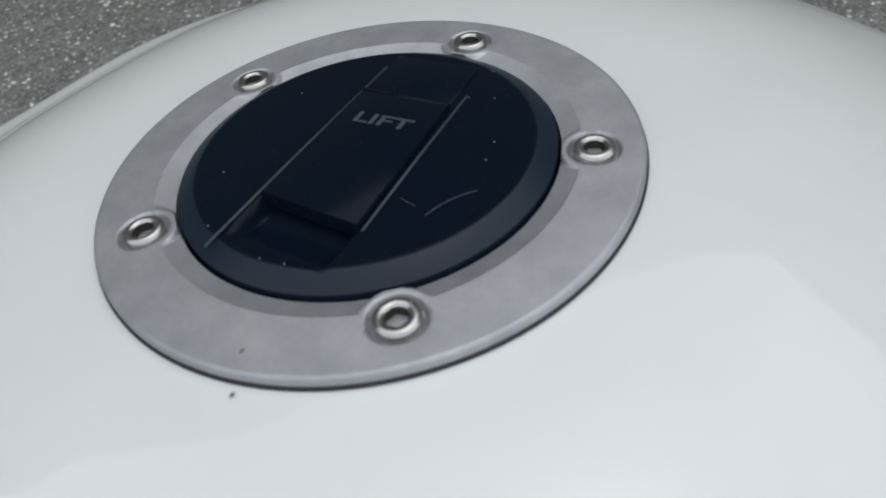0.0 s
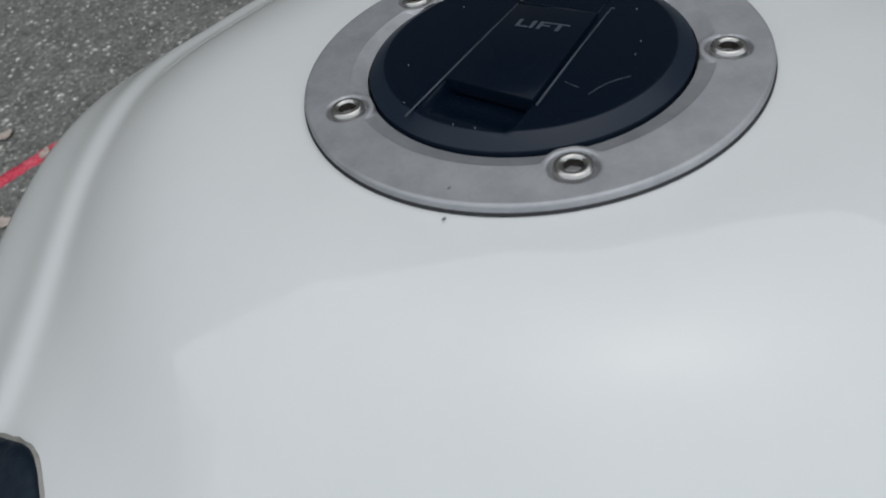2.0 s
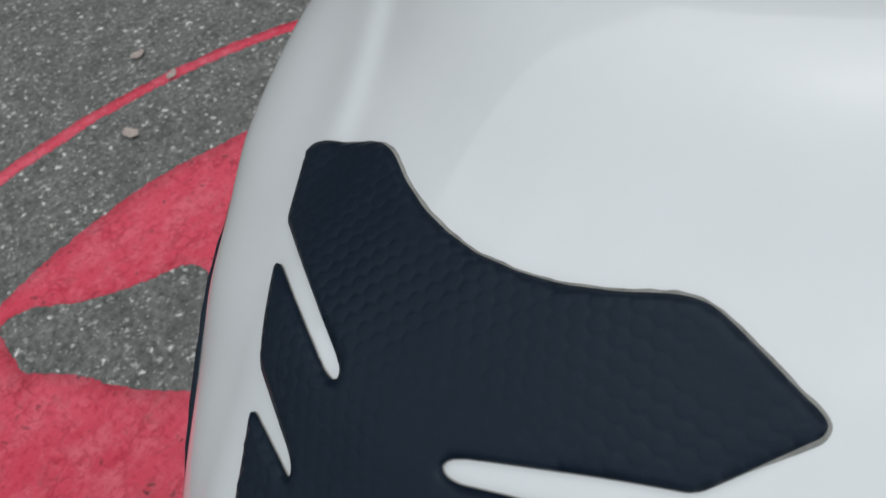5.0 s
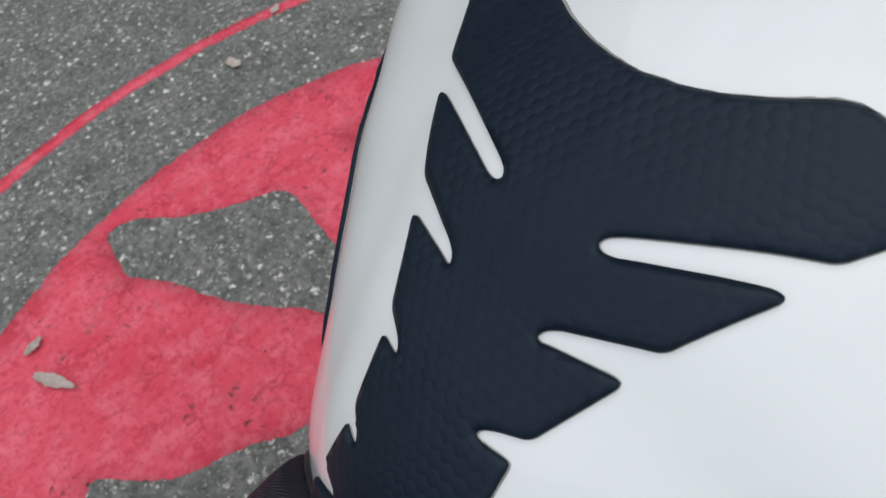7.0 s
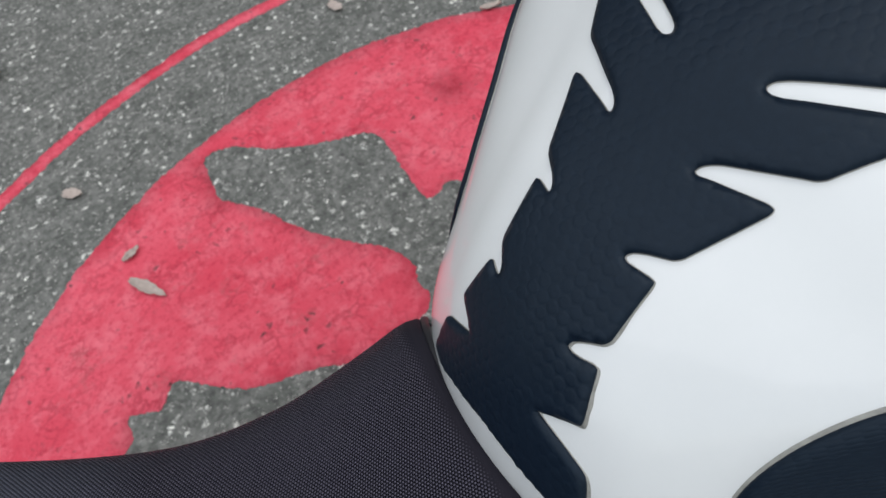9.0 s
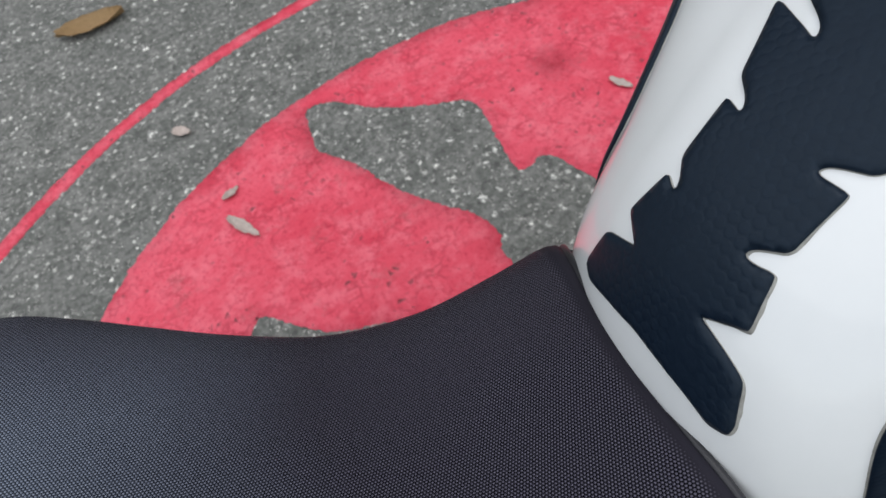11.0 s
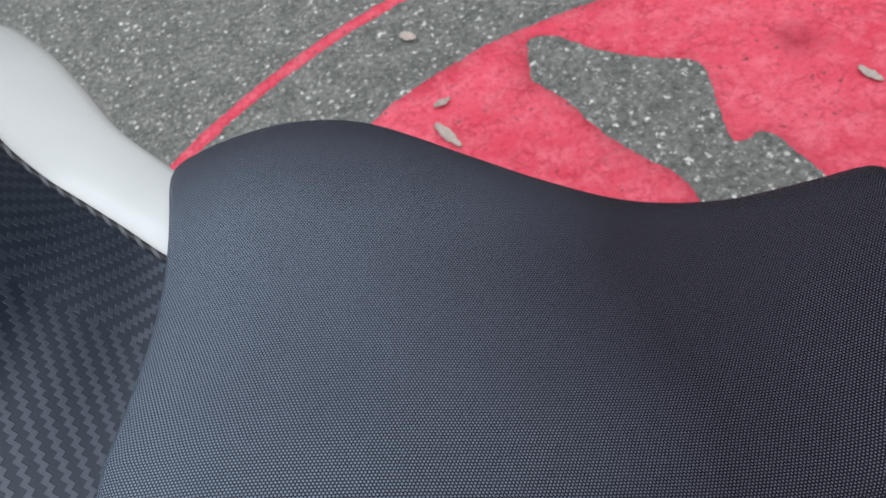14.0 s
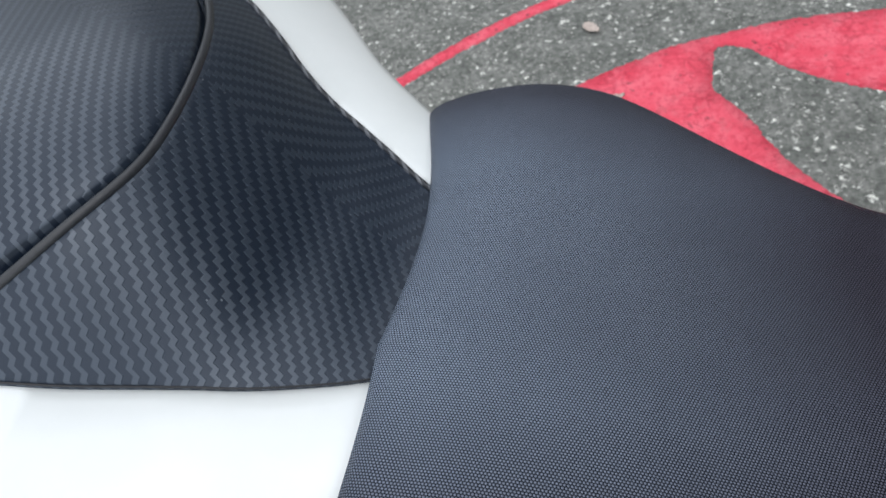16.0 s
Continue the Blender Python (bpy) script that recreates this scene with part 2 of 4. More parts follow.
def road_paint():
    m = material("red_road_paint", (0.62, 0.06, 0.10), 0.75, spec=0.35)
    t = Tree(m)
    p = t.coords()
    gx, gy, _ = t.split(p)
    fade = t.noise(p, 3.4, 5.0, 0.62)
    blotch = t.noise(p, 15.0, 6.0, 0.70)
    fine = t.noise(p, 68.0, 5.0, 0.75)
    c = t.mix(t.ramp(fade, (0.36, 0.0), (0.62, 1.0)), (0.72, 0.056, 0.098), (0.82, 0.115, 0.166))
    c = t.mix(t.ramp(blotch, (0.46, 0.0), (0.66, 0.80)), c, (0.85, 0.185, 0.238))
    c = t.mix(t.ramp(fine, (0.50, 0.0), (0.66, 0.65)), c, (0.58, 0.027, 0.062))
    # short wrinkles in the thick film, broken off here and there
    warp = t.node("TexNoise", Vector=p, Scale=34.0, Detail=4.0)
    bent = t.node("VectorMath", Vector=warp.outputs["Color"])
    bent.operation = "MULTIPLY_ADD"
    bent.inputs[1].default_value = (0.05, 0.05, 0.05)
    t.put(p, bent.inputs[2])
    cell = t.node("TexVoronoi", Vector=bent.outputs[0], Scale=30.0, Randomness=1.0)
    cell.feature = "DISTANCE_TO_EDGE"
    line = t.math("MULTIPLY", t.ramp(cell.outputs["Distance"], (0.02, 1.0), (0.13, 0.0)), t.ramp(t.noise(p, 11.0, 4.0, 0.7), (0.46, 0.0), (0.62, 0.55)))
    c = t.mix(line, c, (0.47, 0.024, 0.052))
    # bare grains and grime in the hollows
    grit = t.node("TexVoronoi", Vector=bent.outputs[0], Scale=60.0, Randomness=1.0)
    r, g, s = t.split(grit.outputs["Color"])
    where = t.math("ADD", r, t.math("MULTIPLY_ADD", t.noise(p, 5.0, 4.0, 0.7), 1.3, -0.65))
    pit = t.math("MULTIPLY", t.ramp(t.math("SUBTRACT", grit.outputs["Distance"], t.math("MULTIPLY", s, 0.14)), (0.04, 1.0), (0.30, 0.0)), t.ramp(where, (0.88, 0.0), (1.04, 0.85)))
    stain = t.ramp(t.noise(p, 9.0, 7.0, 0.78), (0.56, 0.0), (0.76, 0.62))
    c = t.mix(stain, c, (0.44, 0.15, 0.155))
    # a dark spill that soaked into the paint
    far = t.math("SQRT", t.math("ADD", t.math("POWER", t.math("SUBTRACT", gx, SPILL[0]), 2.0), t.math("POWER", t.math("SUBTRACT", gy, SPILL[1]), 2.0)))
    spill = t.math("MULTIPLY", t.ramp(far, (0.015, 0.85), (0.075, 0.0)), t.ramp(t.noise(p, 30.0, 5.0, 0.7), (0.3, 0.2), (0.6, 1.0)))
    c = t.mix(spill, c, (0.36, 0.015, 0.035))
    t.colour(t.mix(pit, c, (0.11, 0.05, 0.052)))
    t.rough(t.math("MULTIPLY_ADD", fine, 0.25, 0.66))
    relief = t.math("SUBTRACT", t.math("ADD", blotch, t.math("MULTIPLY", fine, 0.8)), t.math("ADD", pit, t.math("MULTIPLY", line, 0.6)))
    t.bump(relief, 0.9, 0.003)
    return m


def grained(name, low, high, rough, scale=60.0, metal=0.0, bump=0.15):
    m = material(name, low, rough, metal)
    t = Tree(m)
    p = t.coords()
    n = t.noise(p, scale, 4.0, 0.6)
    t.colour(t.mix(n, low, high))
    t.rough(t.math("MULTIPLY_ADD", n, 0.2, rough - 0.1))
    t.bump(t.noise(p, scale * 6, 2.0), bump, 0.0006)
    return m


WHITE, PAD, VINYL, CARBON = white_paint(), pad_rubber(), seat_vinyl(), carbon_vinyl()
ALLOY, CAP, ASPHALT, RED = cast_alloy(), cap_black(), asphalt(), road_paint()
STEEL = grained("bolt_steel", (0.45, 0.44, 0.42), (0.62, 0.61, 0.59), 0.24, 300.0, 1.0, 0.05)
SOCKET = grained("socket_dark", (0.05, 0.045, 0.04), (0.10, 0.085, 0.075), 0.5, 900.0, 0.6)
PLASTIC = grained("black_plastic", (0.012, 0.012, 0.014), (0.022, 0.022, 0.026), 0.55, 120.0)
PIPING = grained("piping_vinyl", (0.010, 0.011, 0.014), (0.040, 0.042, 0.048), 0.42, 300.0)
WELT = grained("welt_vinyl", (0.012, 0.012, 0.015), (0.022, 0.022, 0.027), 0.4, 300.0)
HEM = hem_weave()
TYRE = grained("tyre_rubber", (0.014, 0.014, 0.014), (0.03, 0.03, 0.03), 0.85, 90.0)
GREY = grained("printed_grey", (0.035, 0.045, 0.062), (0.060, 0.073, 0.095), 0.5, 300.0)
DUST = grained("pale_dust", (0.13, 0.15, 0.18), (0.26, 0.29, 0.33), 0.8, 300.0)
DIRT = grained("road_dirt", (0.10, 0.10, 0.10), (0.20, 0.195, 0.19), 0.9, 300.0)
FILM = grained("clear_film_edge", (0.10, 0.098, 0.085), (0.52, 0.515, 0.47), 0.4, 160.0)
PLASTER = grained("weathered_plaster", (0.19, 0.19, 0.18), (0.27, 0.27, 0.255), 0.9, 4.0)
LEAF = grained("dry_leaf", (0.31, 0.245, 0.21), (0.68, 0.59, 0.53), 0.85, 110.0)
BROWN_LEAF = grained("brown_leaf", (0.20, 0.12, 0.05), (0.34, 0.22, 0.10), 0.8, 120.0)


# ---- building helpers ----
def mesh(name, verts, faces, mat, parent=None, label="", uv=None, smooth=True):
    """One mesh object from plain lists."""
    me = bpy.data.meshes.new(name)
    me.from_pydata([tuple(map(float, v)) for v in verts], [], [tuple(map(int, f)) for f in faces])
    if uv is not None:
        layer = me.uv_layers.new(name="UVMap")
        for loop in me.loops:
            layer.data[loop.index].uv = uv[loop.vertex_index]
    me.materials.append(mat)
    me.update()
    bm = bmesh.new()
    bm.from_mesh(me)
    if len(bm.faces) > 1:
        bmesh.ops.recalc_face_normals(bm, faces=bm.faces)
    bm.to_mesh(me)
    bm.free()
    if smooth:
        me.polygons.foreach_set("use_smooth", [True] * len(me.polygons))
    ob = new(name, me)
    ob.parent = parent
    if label:
        tagged(ob, label)
    return ob


def part(name, bm, mat, parent, label="", smooth=True):
    """One mesh object from a bmesh, under a thing or a part."""
    me = bpy.data.meshes.new(name)
    bmesh.ops.recalc_face_normals(bm, faces=bm.faces)
    bm.to_mesh(me)
    bm.free()
    me.materials.append(mat)
    if smooth:
        me.polygons.foreach_set("use_smooth", [True] * len(me.polygons))
    ob = new(name, me)
    ob.parent = parent
    if label:
        tagged(ob, label)
    return ob


def hard(ob, degrees=35):
    """Smooth faces with sharp edges past an angle."""
    bm = bmesh.new()
    bm.from_mesh(ob.data)
    for e in bm.edges:
        if len(e.link_faces) == 2:
            e.smooth = e.calc_face_angle(0) < radians(degrees)
    bm.to_mesh(ob.data)
    bm.free()
    return ob


def grid_faces(n, m, flip=False, base=0):
    f = []
    for i in range(n - 1):
        for j in range(m - 1):
            q = (base + i * m + j, base + i * m + j + 1, base + (i + 1) * m + j + 1, base + (i + 1) * m + j)
            f.append(q[::-1] if flip else q)
    return f


def lathe(profile, steps=72, centre=(0, 0, 0), start=0.0, closed=False):
    """A bmesh turned round z from (radius, height) pairs."""
    bm = bmesh.new()
    rings = []
    for r, h in profile:
        if r < 1e-6:
            rings.append([bm.verts.new((centre[0], centre[1], centre[2] + h))])
        else:
            rings.append([bm.verts.new((centre[0] + r * math.cos(start + 2 * math.pi * k / steps), centre[1] + r * math.sin(start + 2 * math.pi * k / steps), centre[2] + h)) for k in range(steps)])
    pairs = list(zip(rings, rings[1:])) + ([(rings[-1], rings[0])] if closed else [])
    for a, b in pairs:
        for k in range(steps):
            if len(a) == 1 and len(b) == 1:
                continue
            if len(a) == 1:
                bm.faces.new((a[0], b[k], b[(k + 1) % steps]))
            elif len(b) == 1:
                bm.faces.new((a[k], b[0], a[(k + 1) % steps]))
            else:
                bm.faces.new((a[k], b[k], b[(k + 1) % steps], a[(k + 1) % steps]))
    return bm


def tube(points, radius, sides=12, bm=None):
    """A round bar through points."""
    bm = bm or bmesh.new()
    pts = [Vector(p) for p in points]
    rings = []
    for i, p in enumerate(pts):
        d = (pts[min(i + 1, len(pts) - 1)] - pts[max(i - 1, 0)]).normalized()
        side = d.cross(Vector((0, 0, 1)))
        side = side.normalized() if side.length > 1e-3 else Vector((0, 1, 0))
        up = side.cross(d)
        rings.append([bm.verts.new(p + radius * (math.cos(2 * math.pi * k / sides) * side + math.sin(2 * math.pi * k / sides) * up)) for k in range(sides)])
    for a, b in zip(rings, rings[1:]):
        for k in range(sides):
            bm.faces.new((a[k], b[k], b[(k + 1) % sides], a[(k + 1) % sides]))
    bm.faces.new(rings[0])
    bm.faces.new(rings[-1][::-1])
    return bm


def curve(xs, ys):
    """A smooth curve through a short table (monotone cubic)."""
    xs, ys = np.array(xs, float), np.array(ys, float)
    h, d = np.diff(xs), np.diff(ys) / np.diff(xs)
    m = np.r_[d[0], (d[:-1] + d[1:]) / 2, d[-1]]
    for i in range(1, len(xs) - 1):
        m[i] = 0 if d[i - 1] * d[i] <= 0 else np.sign(d[i]) * min(abs(m[i]), 3 * abs(d[i]), 3 * abs(d[i - 1]))

    def f(x):
        x = np.clip(x, xs[0], xs[-1])
        i = np.clip(np.searchsorted(xs, x) - 1, 0, len(h) - 1)
        s = (x - xs[i]) / h[i]
        return (ys[i] * (1 + 2 * s) * (1 - s) ** 2 + h[i] * m[i] * s * (1 - s) ** 2
                + ys[i + 1] * s * s * (3 - 2 * s) + h[i] * m[i + 1] * s * s * (s - 1))
    return f


def rounded(points, steps=6, closed=True):
    """Catmull-Rom through points."""
    p = [np.array(q, float) for q in points]
    n, out = len(p), []
    for i in range(n if closed else n - 1):
        a, b, c, d = (p[(i + k) % n] if closed else p[min(max(i + k, 0), n - 1)] for k in (-1, 0, 1, 2))
        for s in np.arange(steps) / steps:
            out.append(0.5 * (2 * b + (c - a) * s + (2 * a - 5 * b + 4 * c - d) * s * s + (3 * b - a - 3 * c + d) * s ** 3))
    if not closed:
        out.append(p[-1])
    return out


def densify(points, step):
    out = []
    for a, b in zip(points, points[1:] + points[:1]):
        a, b = np.array(a, float), np.array(b, float)
        n = max(1, int(np.ceil(np.linalg.norm(b - a) / step)))
        out += [a + (b - a) * k / n for k in range(n)]
    return out


def fill(outline, cell):
    """Triangles inside a flat outline with inner points on a lattice: points, faces, and how far each point lies from the rim."""
    o = np.array(outline)
    lo, hi = o.min(0), o.max(0)
    xs, ys = np.arange(lo[0], hi[0], cell), np.arange(lo[1], hi[1], cell)
    g = np.stack(np.meshgrid(xs, ys), -1).reshape(-1, 2)
    g[:, 0] += cell * 0.5 * (np.round((g[:, 1] - lo[1]) / cell) % 2)
    a, b = o, np.roll(o, -1, 0)

    def rim(q):
        d = b - a
        s = np.clip(((q[:, None] - a) * d).sum(2) / ((d * d).sum(1) + 1e-15), 0, 1)
        return np.linalg.norm(q[:, None] - a - s[..., None] * d, axis=2).min(1)
    g = g[rim(g) > cell * 0.45]
    from_edges = [(i, (i + 1) % len(o)) for i in range(len(o))]
    pts = [Vector(q) for q in np.concatenate([o, g])]
    v, _, f, *_ = delaunay_2d_cdt(pts, from_edges, [], 1, 1e-7)
    v = np.array([tuple(q) for q in v])
    return v, f, rim(v)


def slab(name, outline, cell, place, thick, mat, parent=None, label="", soft=0.001, uvs=True):
    """A thin sheet that lies on a surface: place(points, height) lifts flat points onto it; its rim is rounded."""
    v, f, rim = fill(outline, cell)
    up = thick * (0.55 + 0.45 * np.clip(rim / soft, 0, 1) ** 0.5)
    top = place(v, up)
    bottom = place(v, np.full(len(v), -0.0004))
    n = len(v)
    faces = [tuple(q) for q in f] + [tuple(n + k for k in q[::-1]) for q in f]
    count = {}
    for q in f:
        for i in range(len(q)):
            e = (q[i], q[(i + 1) % len(q)])
            count[e] = count.get(e, 0) + 1
    for (i, j) in count:
        if (j, i) not in count:
            faces.append((j, i, n + i, n + j))
    return mesh(name, np.concatenate([top, bottom]), faces, mat, parent, label, np.concatenate([v, v]) if uvs else None)


# ---- ground ----
def flat(z):
    return lambda v, up: np.c_[v, z + up]


ground = mesh("ground", [(-400, -400, 0), (400, -400, 0), (400, 400, 0), (-400, 400, 0)], [(0, 1, 2, 3)], ASPHALT, None, "worn grey asphalt with pale stone chips", smooth=False)
tagged(ground, category="ground", kind="structure")


# plain house walls close the yard beyond the view: a gabled house end and a long eaves wall
def house_end(name, points, depth, place, label):
    """An upright wall of real thickness from its outline along x and up z."""
    bm = bmesh.new()
    f = bm.faces.new([bm.verts.new((x, 0, z)) for x, z in points])
    up = bmesh.ops.extrude_face_region(bm, geom=[f])
    bmesh.ops.translate(bm, verts=[g for g in up["geom"] if isinstance(g, bmesh.types.BMVert)], vec=(0, depth, 0))
    ob = part(name, bm, PLASTER, None, label, smooth=False)
    ob.matrix_world = place
    tagged(ob, category="wall", kind="structure")


house_end("wall_north", [(-12, 0), (10.05, 0), (10.05, 13.1), (7.1, 11.9), (2.6, 10.3), (0.6, 8.9), (-1.2, 7.6), (-3.1, 5.8), (-4.2, 3.6), (-12, 3.4)], 0.3, pose(0, 8.5, 0), "plain weathered grey gabled house wall closing the yard")
house_end("wall_east", [(-13, 0), (8.497, 0), (8.497, 13.1), (6.2, 12.2), (4, 10.4), (2.2, 9.4), (0, 8.9), (-2, 9.3), (-13, 9.8)], 0.3, pose(10.35, 0, 0, 0, 0, 90), "plain weathered grey house wall closing the yard")


def wobble(points, size, seed):
    """An outline frayed at three scales."""
    def fray(p, z):
        return sum(k * noise.noise(Vector((p[0] * f, p[1] * f, z))) for f, k in ((9, 1.0), (31, 0.6), (95, 0.75)))
    return [p + size * np.array((fray(p, seed), fray(p, seed + 5))) for p in points]


def arc(centre, radius, start, end, steps):
    return [np.array((centre[0] + radius * math.cos(a), centre[1] + radius * math.sin(a))) for a in np.linspace(radians(start), radians(end), steps)]


RIM = ((0.24, 0.227), 1.151)
HOLE_TOP = [(-0.071, 1.288), (-0.03, 1.284), (0.005, 1.266), (0.062, 1.215), (0.135, 1.163), (0.20, 1.134), (0.268, 1.104), (0.292, 1.06), (0.289, 0.95), (0.288, 0.848), (0.345, 0.860), (0.373, 0.838), (0.412, 0.745), (0.47, 0.66), (0.62, 0.60), (0.85, 0.70)]
HOLE_LOW = [(0.0, 0.605), (0.09, 0.60), (0.165, 0.64), (0.166, 0.69), (0.183, 0.729), (0.162, 0.79), (0.112, 0.845), (0.066, 0.90), (0.016, 0.976), (-0.03, 1.065), (-0.086, 1.140), (-0.090, 1.19), (-0.084, 1.255)]
LOW_RIM = [(-0.80, 0.74), (-0.66, 0.70), (-0.456, 0.706), (-0.428, 0.768), (-0.37, 0.744), (-0.331, 0.784), (-0.275, 0.742), (-0.223, 0.692), (-0.163, 0.668), (-0.088, 0.643)]
patch_shape = arc(*RIM, 40, 148, 60) + rounded(LOW_RIM + HOLE_LOW + HOLE_TOP, 5, False)
LINE = ((0.273, 0.045), 1.659)
ribbon = arc(LINE[0], LINE[1] + 0.021, 38, 152, 90) + arc(LINE[0], LINE[1] - 0.021, 152, 38, 90)
for shape, seed, text in ((patch_shape, 1.0, "broad faded red paint patch on asphalt"), (ribbon, 3.0, "thin curved red painted line on asphalt")):
    ob = slab("road_marking", wobble(densify(shape, 0.004), 0.0060, seed), 0.06, flat(0.0004), 0.0007, RED, None, text, 0.001, False)
    tagged(ob, category="road marking", group="red road markings", kind="structure")


# ---- the motorcycle ----
bike = new("motorcycle")
bike.rotation_euler = (radians(-LEAN), 0, 0)
tagged(bike, "white motorcycle with black seat leaning on its side stand", "motorcycle")

# fuel tank: a runs along its spine from the seat forward, s round its section
SPINE_X = [0.029, 0.033, 0.041, 0.054, 0.074, 0.100, 0.130, 0.156, 0.221, 0.262, 0.296, 0.325, 0.368, 0.430, 0.512, 0.582]
SPINE_W = [0.790, 0.835, 0.864, 0.892, 0.9195, 0.943, 0.9625, 0.980, 1.0025, 1.0175, 1.0295, 1.0335, 1.0300, 1.0230, 1.001, 0.958]
SPINE_A = np.r_[0, np.cumsum(np.hypot(np.diff(SPINE_X), np.diff(SPINE_W)))]
spine_x, spine_w = curve(SPINE_A, SPINE_X), curve(SPINE_A, SPINE_W)
STATIONS = [0.032, 0.082, 0.132, 0.172, 0.222, 0.292, 0.362, 0.462, 0.582]
crease_v = curve(STATIONS, [.045, .050, .062, .074, .085, .124, .148, .146, .12])
crease_d = curve(STATIONS, [.006, .010, .009, .0095, .0105, .0195, .024, .024, .030])
should_v = curve(STATIONS, [.076, .0860, .1125, .1355, .1700, .2000, .2080, .206, .175])
should_d = curve(STATIONS, [.026, .036, .036, .038, .042, .051, .055, .058, .08])
side_v = curve(STATIONS, [.095, .111, .134, .157, .188, .220, .229, .226, .195])
side_d = curve(STATIONS, [.070, .090, .100, .105, .110, .120, .125, .130, .14])
foot_v = curve(STATIONS, [.099, .114, .135, .156, .185, .216, .223, .218, .175])
foot_d = curve(STATIONS, [.10, .20, .24, .26, .28, .30, .31, .32, .33])
bow = curve(STATIONS, [2.2, 1.2, .5, .2, 0, 0, 0, -.3, -1.0])
KNOTS = [0, .22, .42, .62, .8, 1]


def section(x):
    c, h, k, q = crease_v(x), should_v(x), side_v(x), foot_v(x)
    return (curve(KNOTS, [0, .52 * c, c, h, k, q]),
            curve(KNOTS, [0, .22 * crease_d(x), crease_d(x), should_d(x), side_d(x), foot_d(x)]))


def tank_row(a, ss):
    x, w = float(spine_x(a)), float(spine_w(a))
    fv, fd = section(x)
    v = fv(np.abs(ss))
    return np.c_[x + bow(x) * v * v, np.copysign(v, ss), w - fd(np.abs(ss))]


TA, TS = np.linspace(0, SPINE_A[-1], 171), np.linspace(-1, 1, 241)
TANK = np.array([tank_row(a, TS) for a in TA])
# a soft rolled edge runs forward along the crease; round the filler the skin lies level with its ring
CAP_AT, CAP_TILT = (0.3672, -0.0036, 1.0284), (0.0081, 0.0730)
out = np.abs(TANK[..., 1]) - crease_v(TANK[..., 0])
shelf = 0.0033 * (0.5 + 0.5 * np.tanh(out / 0.0055)) * np.exp(-(np.maximum(out, 0) / 0.022) ** 2)
TANK[..., 2] += shelf * np.clip((TANK[..., 0] - 0.165) / 0.05, 0, 1) * (TANK[..., 2] > 0.93)
away = np.hypot(TANK[..., 0] - CAP_AT[0], TANK[..., 1] - CAP_AT[1])
level = CAP_AT[2] - 0.0012 - CAP_TILT[1] * (TANK[..., 0] - CAP_AT[0]) + CAP_TILT[0] * (TANK[..., 1] - CAP_AT[1])
near = np.clip((0.155 - away) / 0.092, 0, 1) * (TANK[..., 2] > 0.9)
TANK[..., 2] += (level - TANK[..., 2]) * near ** 2 * (3 - 2 * near)
# the pressed skin has no ripples lengthwise
for _ in range(16):
    fair = TANK[..., 2].copy()
    fair[1:-1] = (TANK[:-2, :, 2] + 2 * TANK[1:-1, :, 2] + TANK[2:, :, 2]) / 4
    TANK[..., 2] += (fair - TANK[..., 2]) * np.clip((TANK[..., 0] - 0.17) / 0.05, 0, 1)
TNORM = np.cross(np.gradient(TANK, axis=0), np.gradient(TANK, axis=1))
TNORM /= np.linalg.norm(TNORM, axis=2, keepdims=True)


def on_tank(a, s, up=0.0):
    """Points of the tank's skin, lifted along its normal."""
    i = np.clip(np.interp(a, TA, np.arange(len(TA))), 0, len(TA) - 1.001)
    j = np.clip(np.interp(s, TS, np.arange(len(TS))), 0, len(TS) - 1.001)
    i0, j0 = i.astype(int), j.astype(int)
    p, q = (i - i0)[:, None], (j - j0)[:, None]

    def blend(g):
        return (g[i0, j0] * (1 - p) + g[i0 + 1, j0] * p) * (1 - q) + (g[i0, j0 + 1] * (1 - p) + g[i0 + 1, j0 + 1] * p) * q
    n = blend(TNORM)
    return blend(TANK) + n / np.linalg.norm(n, axis=1, keepdims=True) * np.reshape(up, (-1, 1))


def by_width(av, up):
    """Flat (a, v) to the skin, v being the distance from the centre plane."""
    s = np.empty(len(av))
    for k, (a, v) in enumerate(av):
        i = min(max(np.interp(a, TA, np.arange(len(TA))), 0), len(TA) - 1.001)
        i0 = int(i)
        row = TANK[i0, 120:201, 1] * (1 - i + i0) + TANK[i0 + 1, 120:201, 1] * (i - i0)
        s[k] = math.copysign(np.interp(abs(v), row, TS[120:201]), v)
    return on_tank(av[:, 0], s, up)


def build_tank():
    n, m = len(TA), len(TS)
    verts = list(TANK.reshape(-1, 3))
    # the skin is open under the filler ring
    faces = [f for f in grid_faces(n, m) if any(math.hypot(verts[i][0] - CAP_AT[0], verts[i][1] - CAP_AT[1]) > 0.056 or verts[i][2] < 0.9 for i in f)]
    faces += [tuple(i * m + j for i, j in [(0, j) for j in range(m)][::-1])]
    faces += [tuple((n - 1) * m + j for j in range(m))]
    faces += [(i * m, (i + 1) * m, (i + 1) * m + m - 1, i * m + m - 1) for i in range(n - 1)]
    return mesh("fuel_tank", verts, faces, WHITE, bike, "glossy white painted fuel tank")


tank = build_tank()

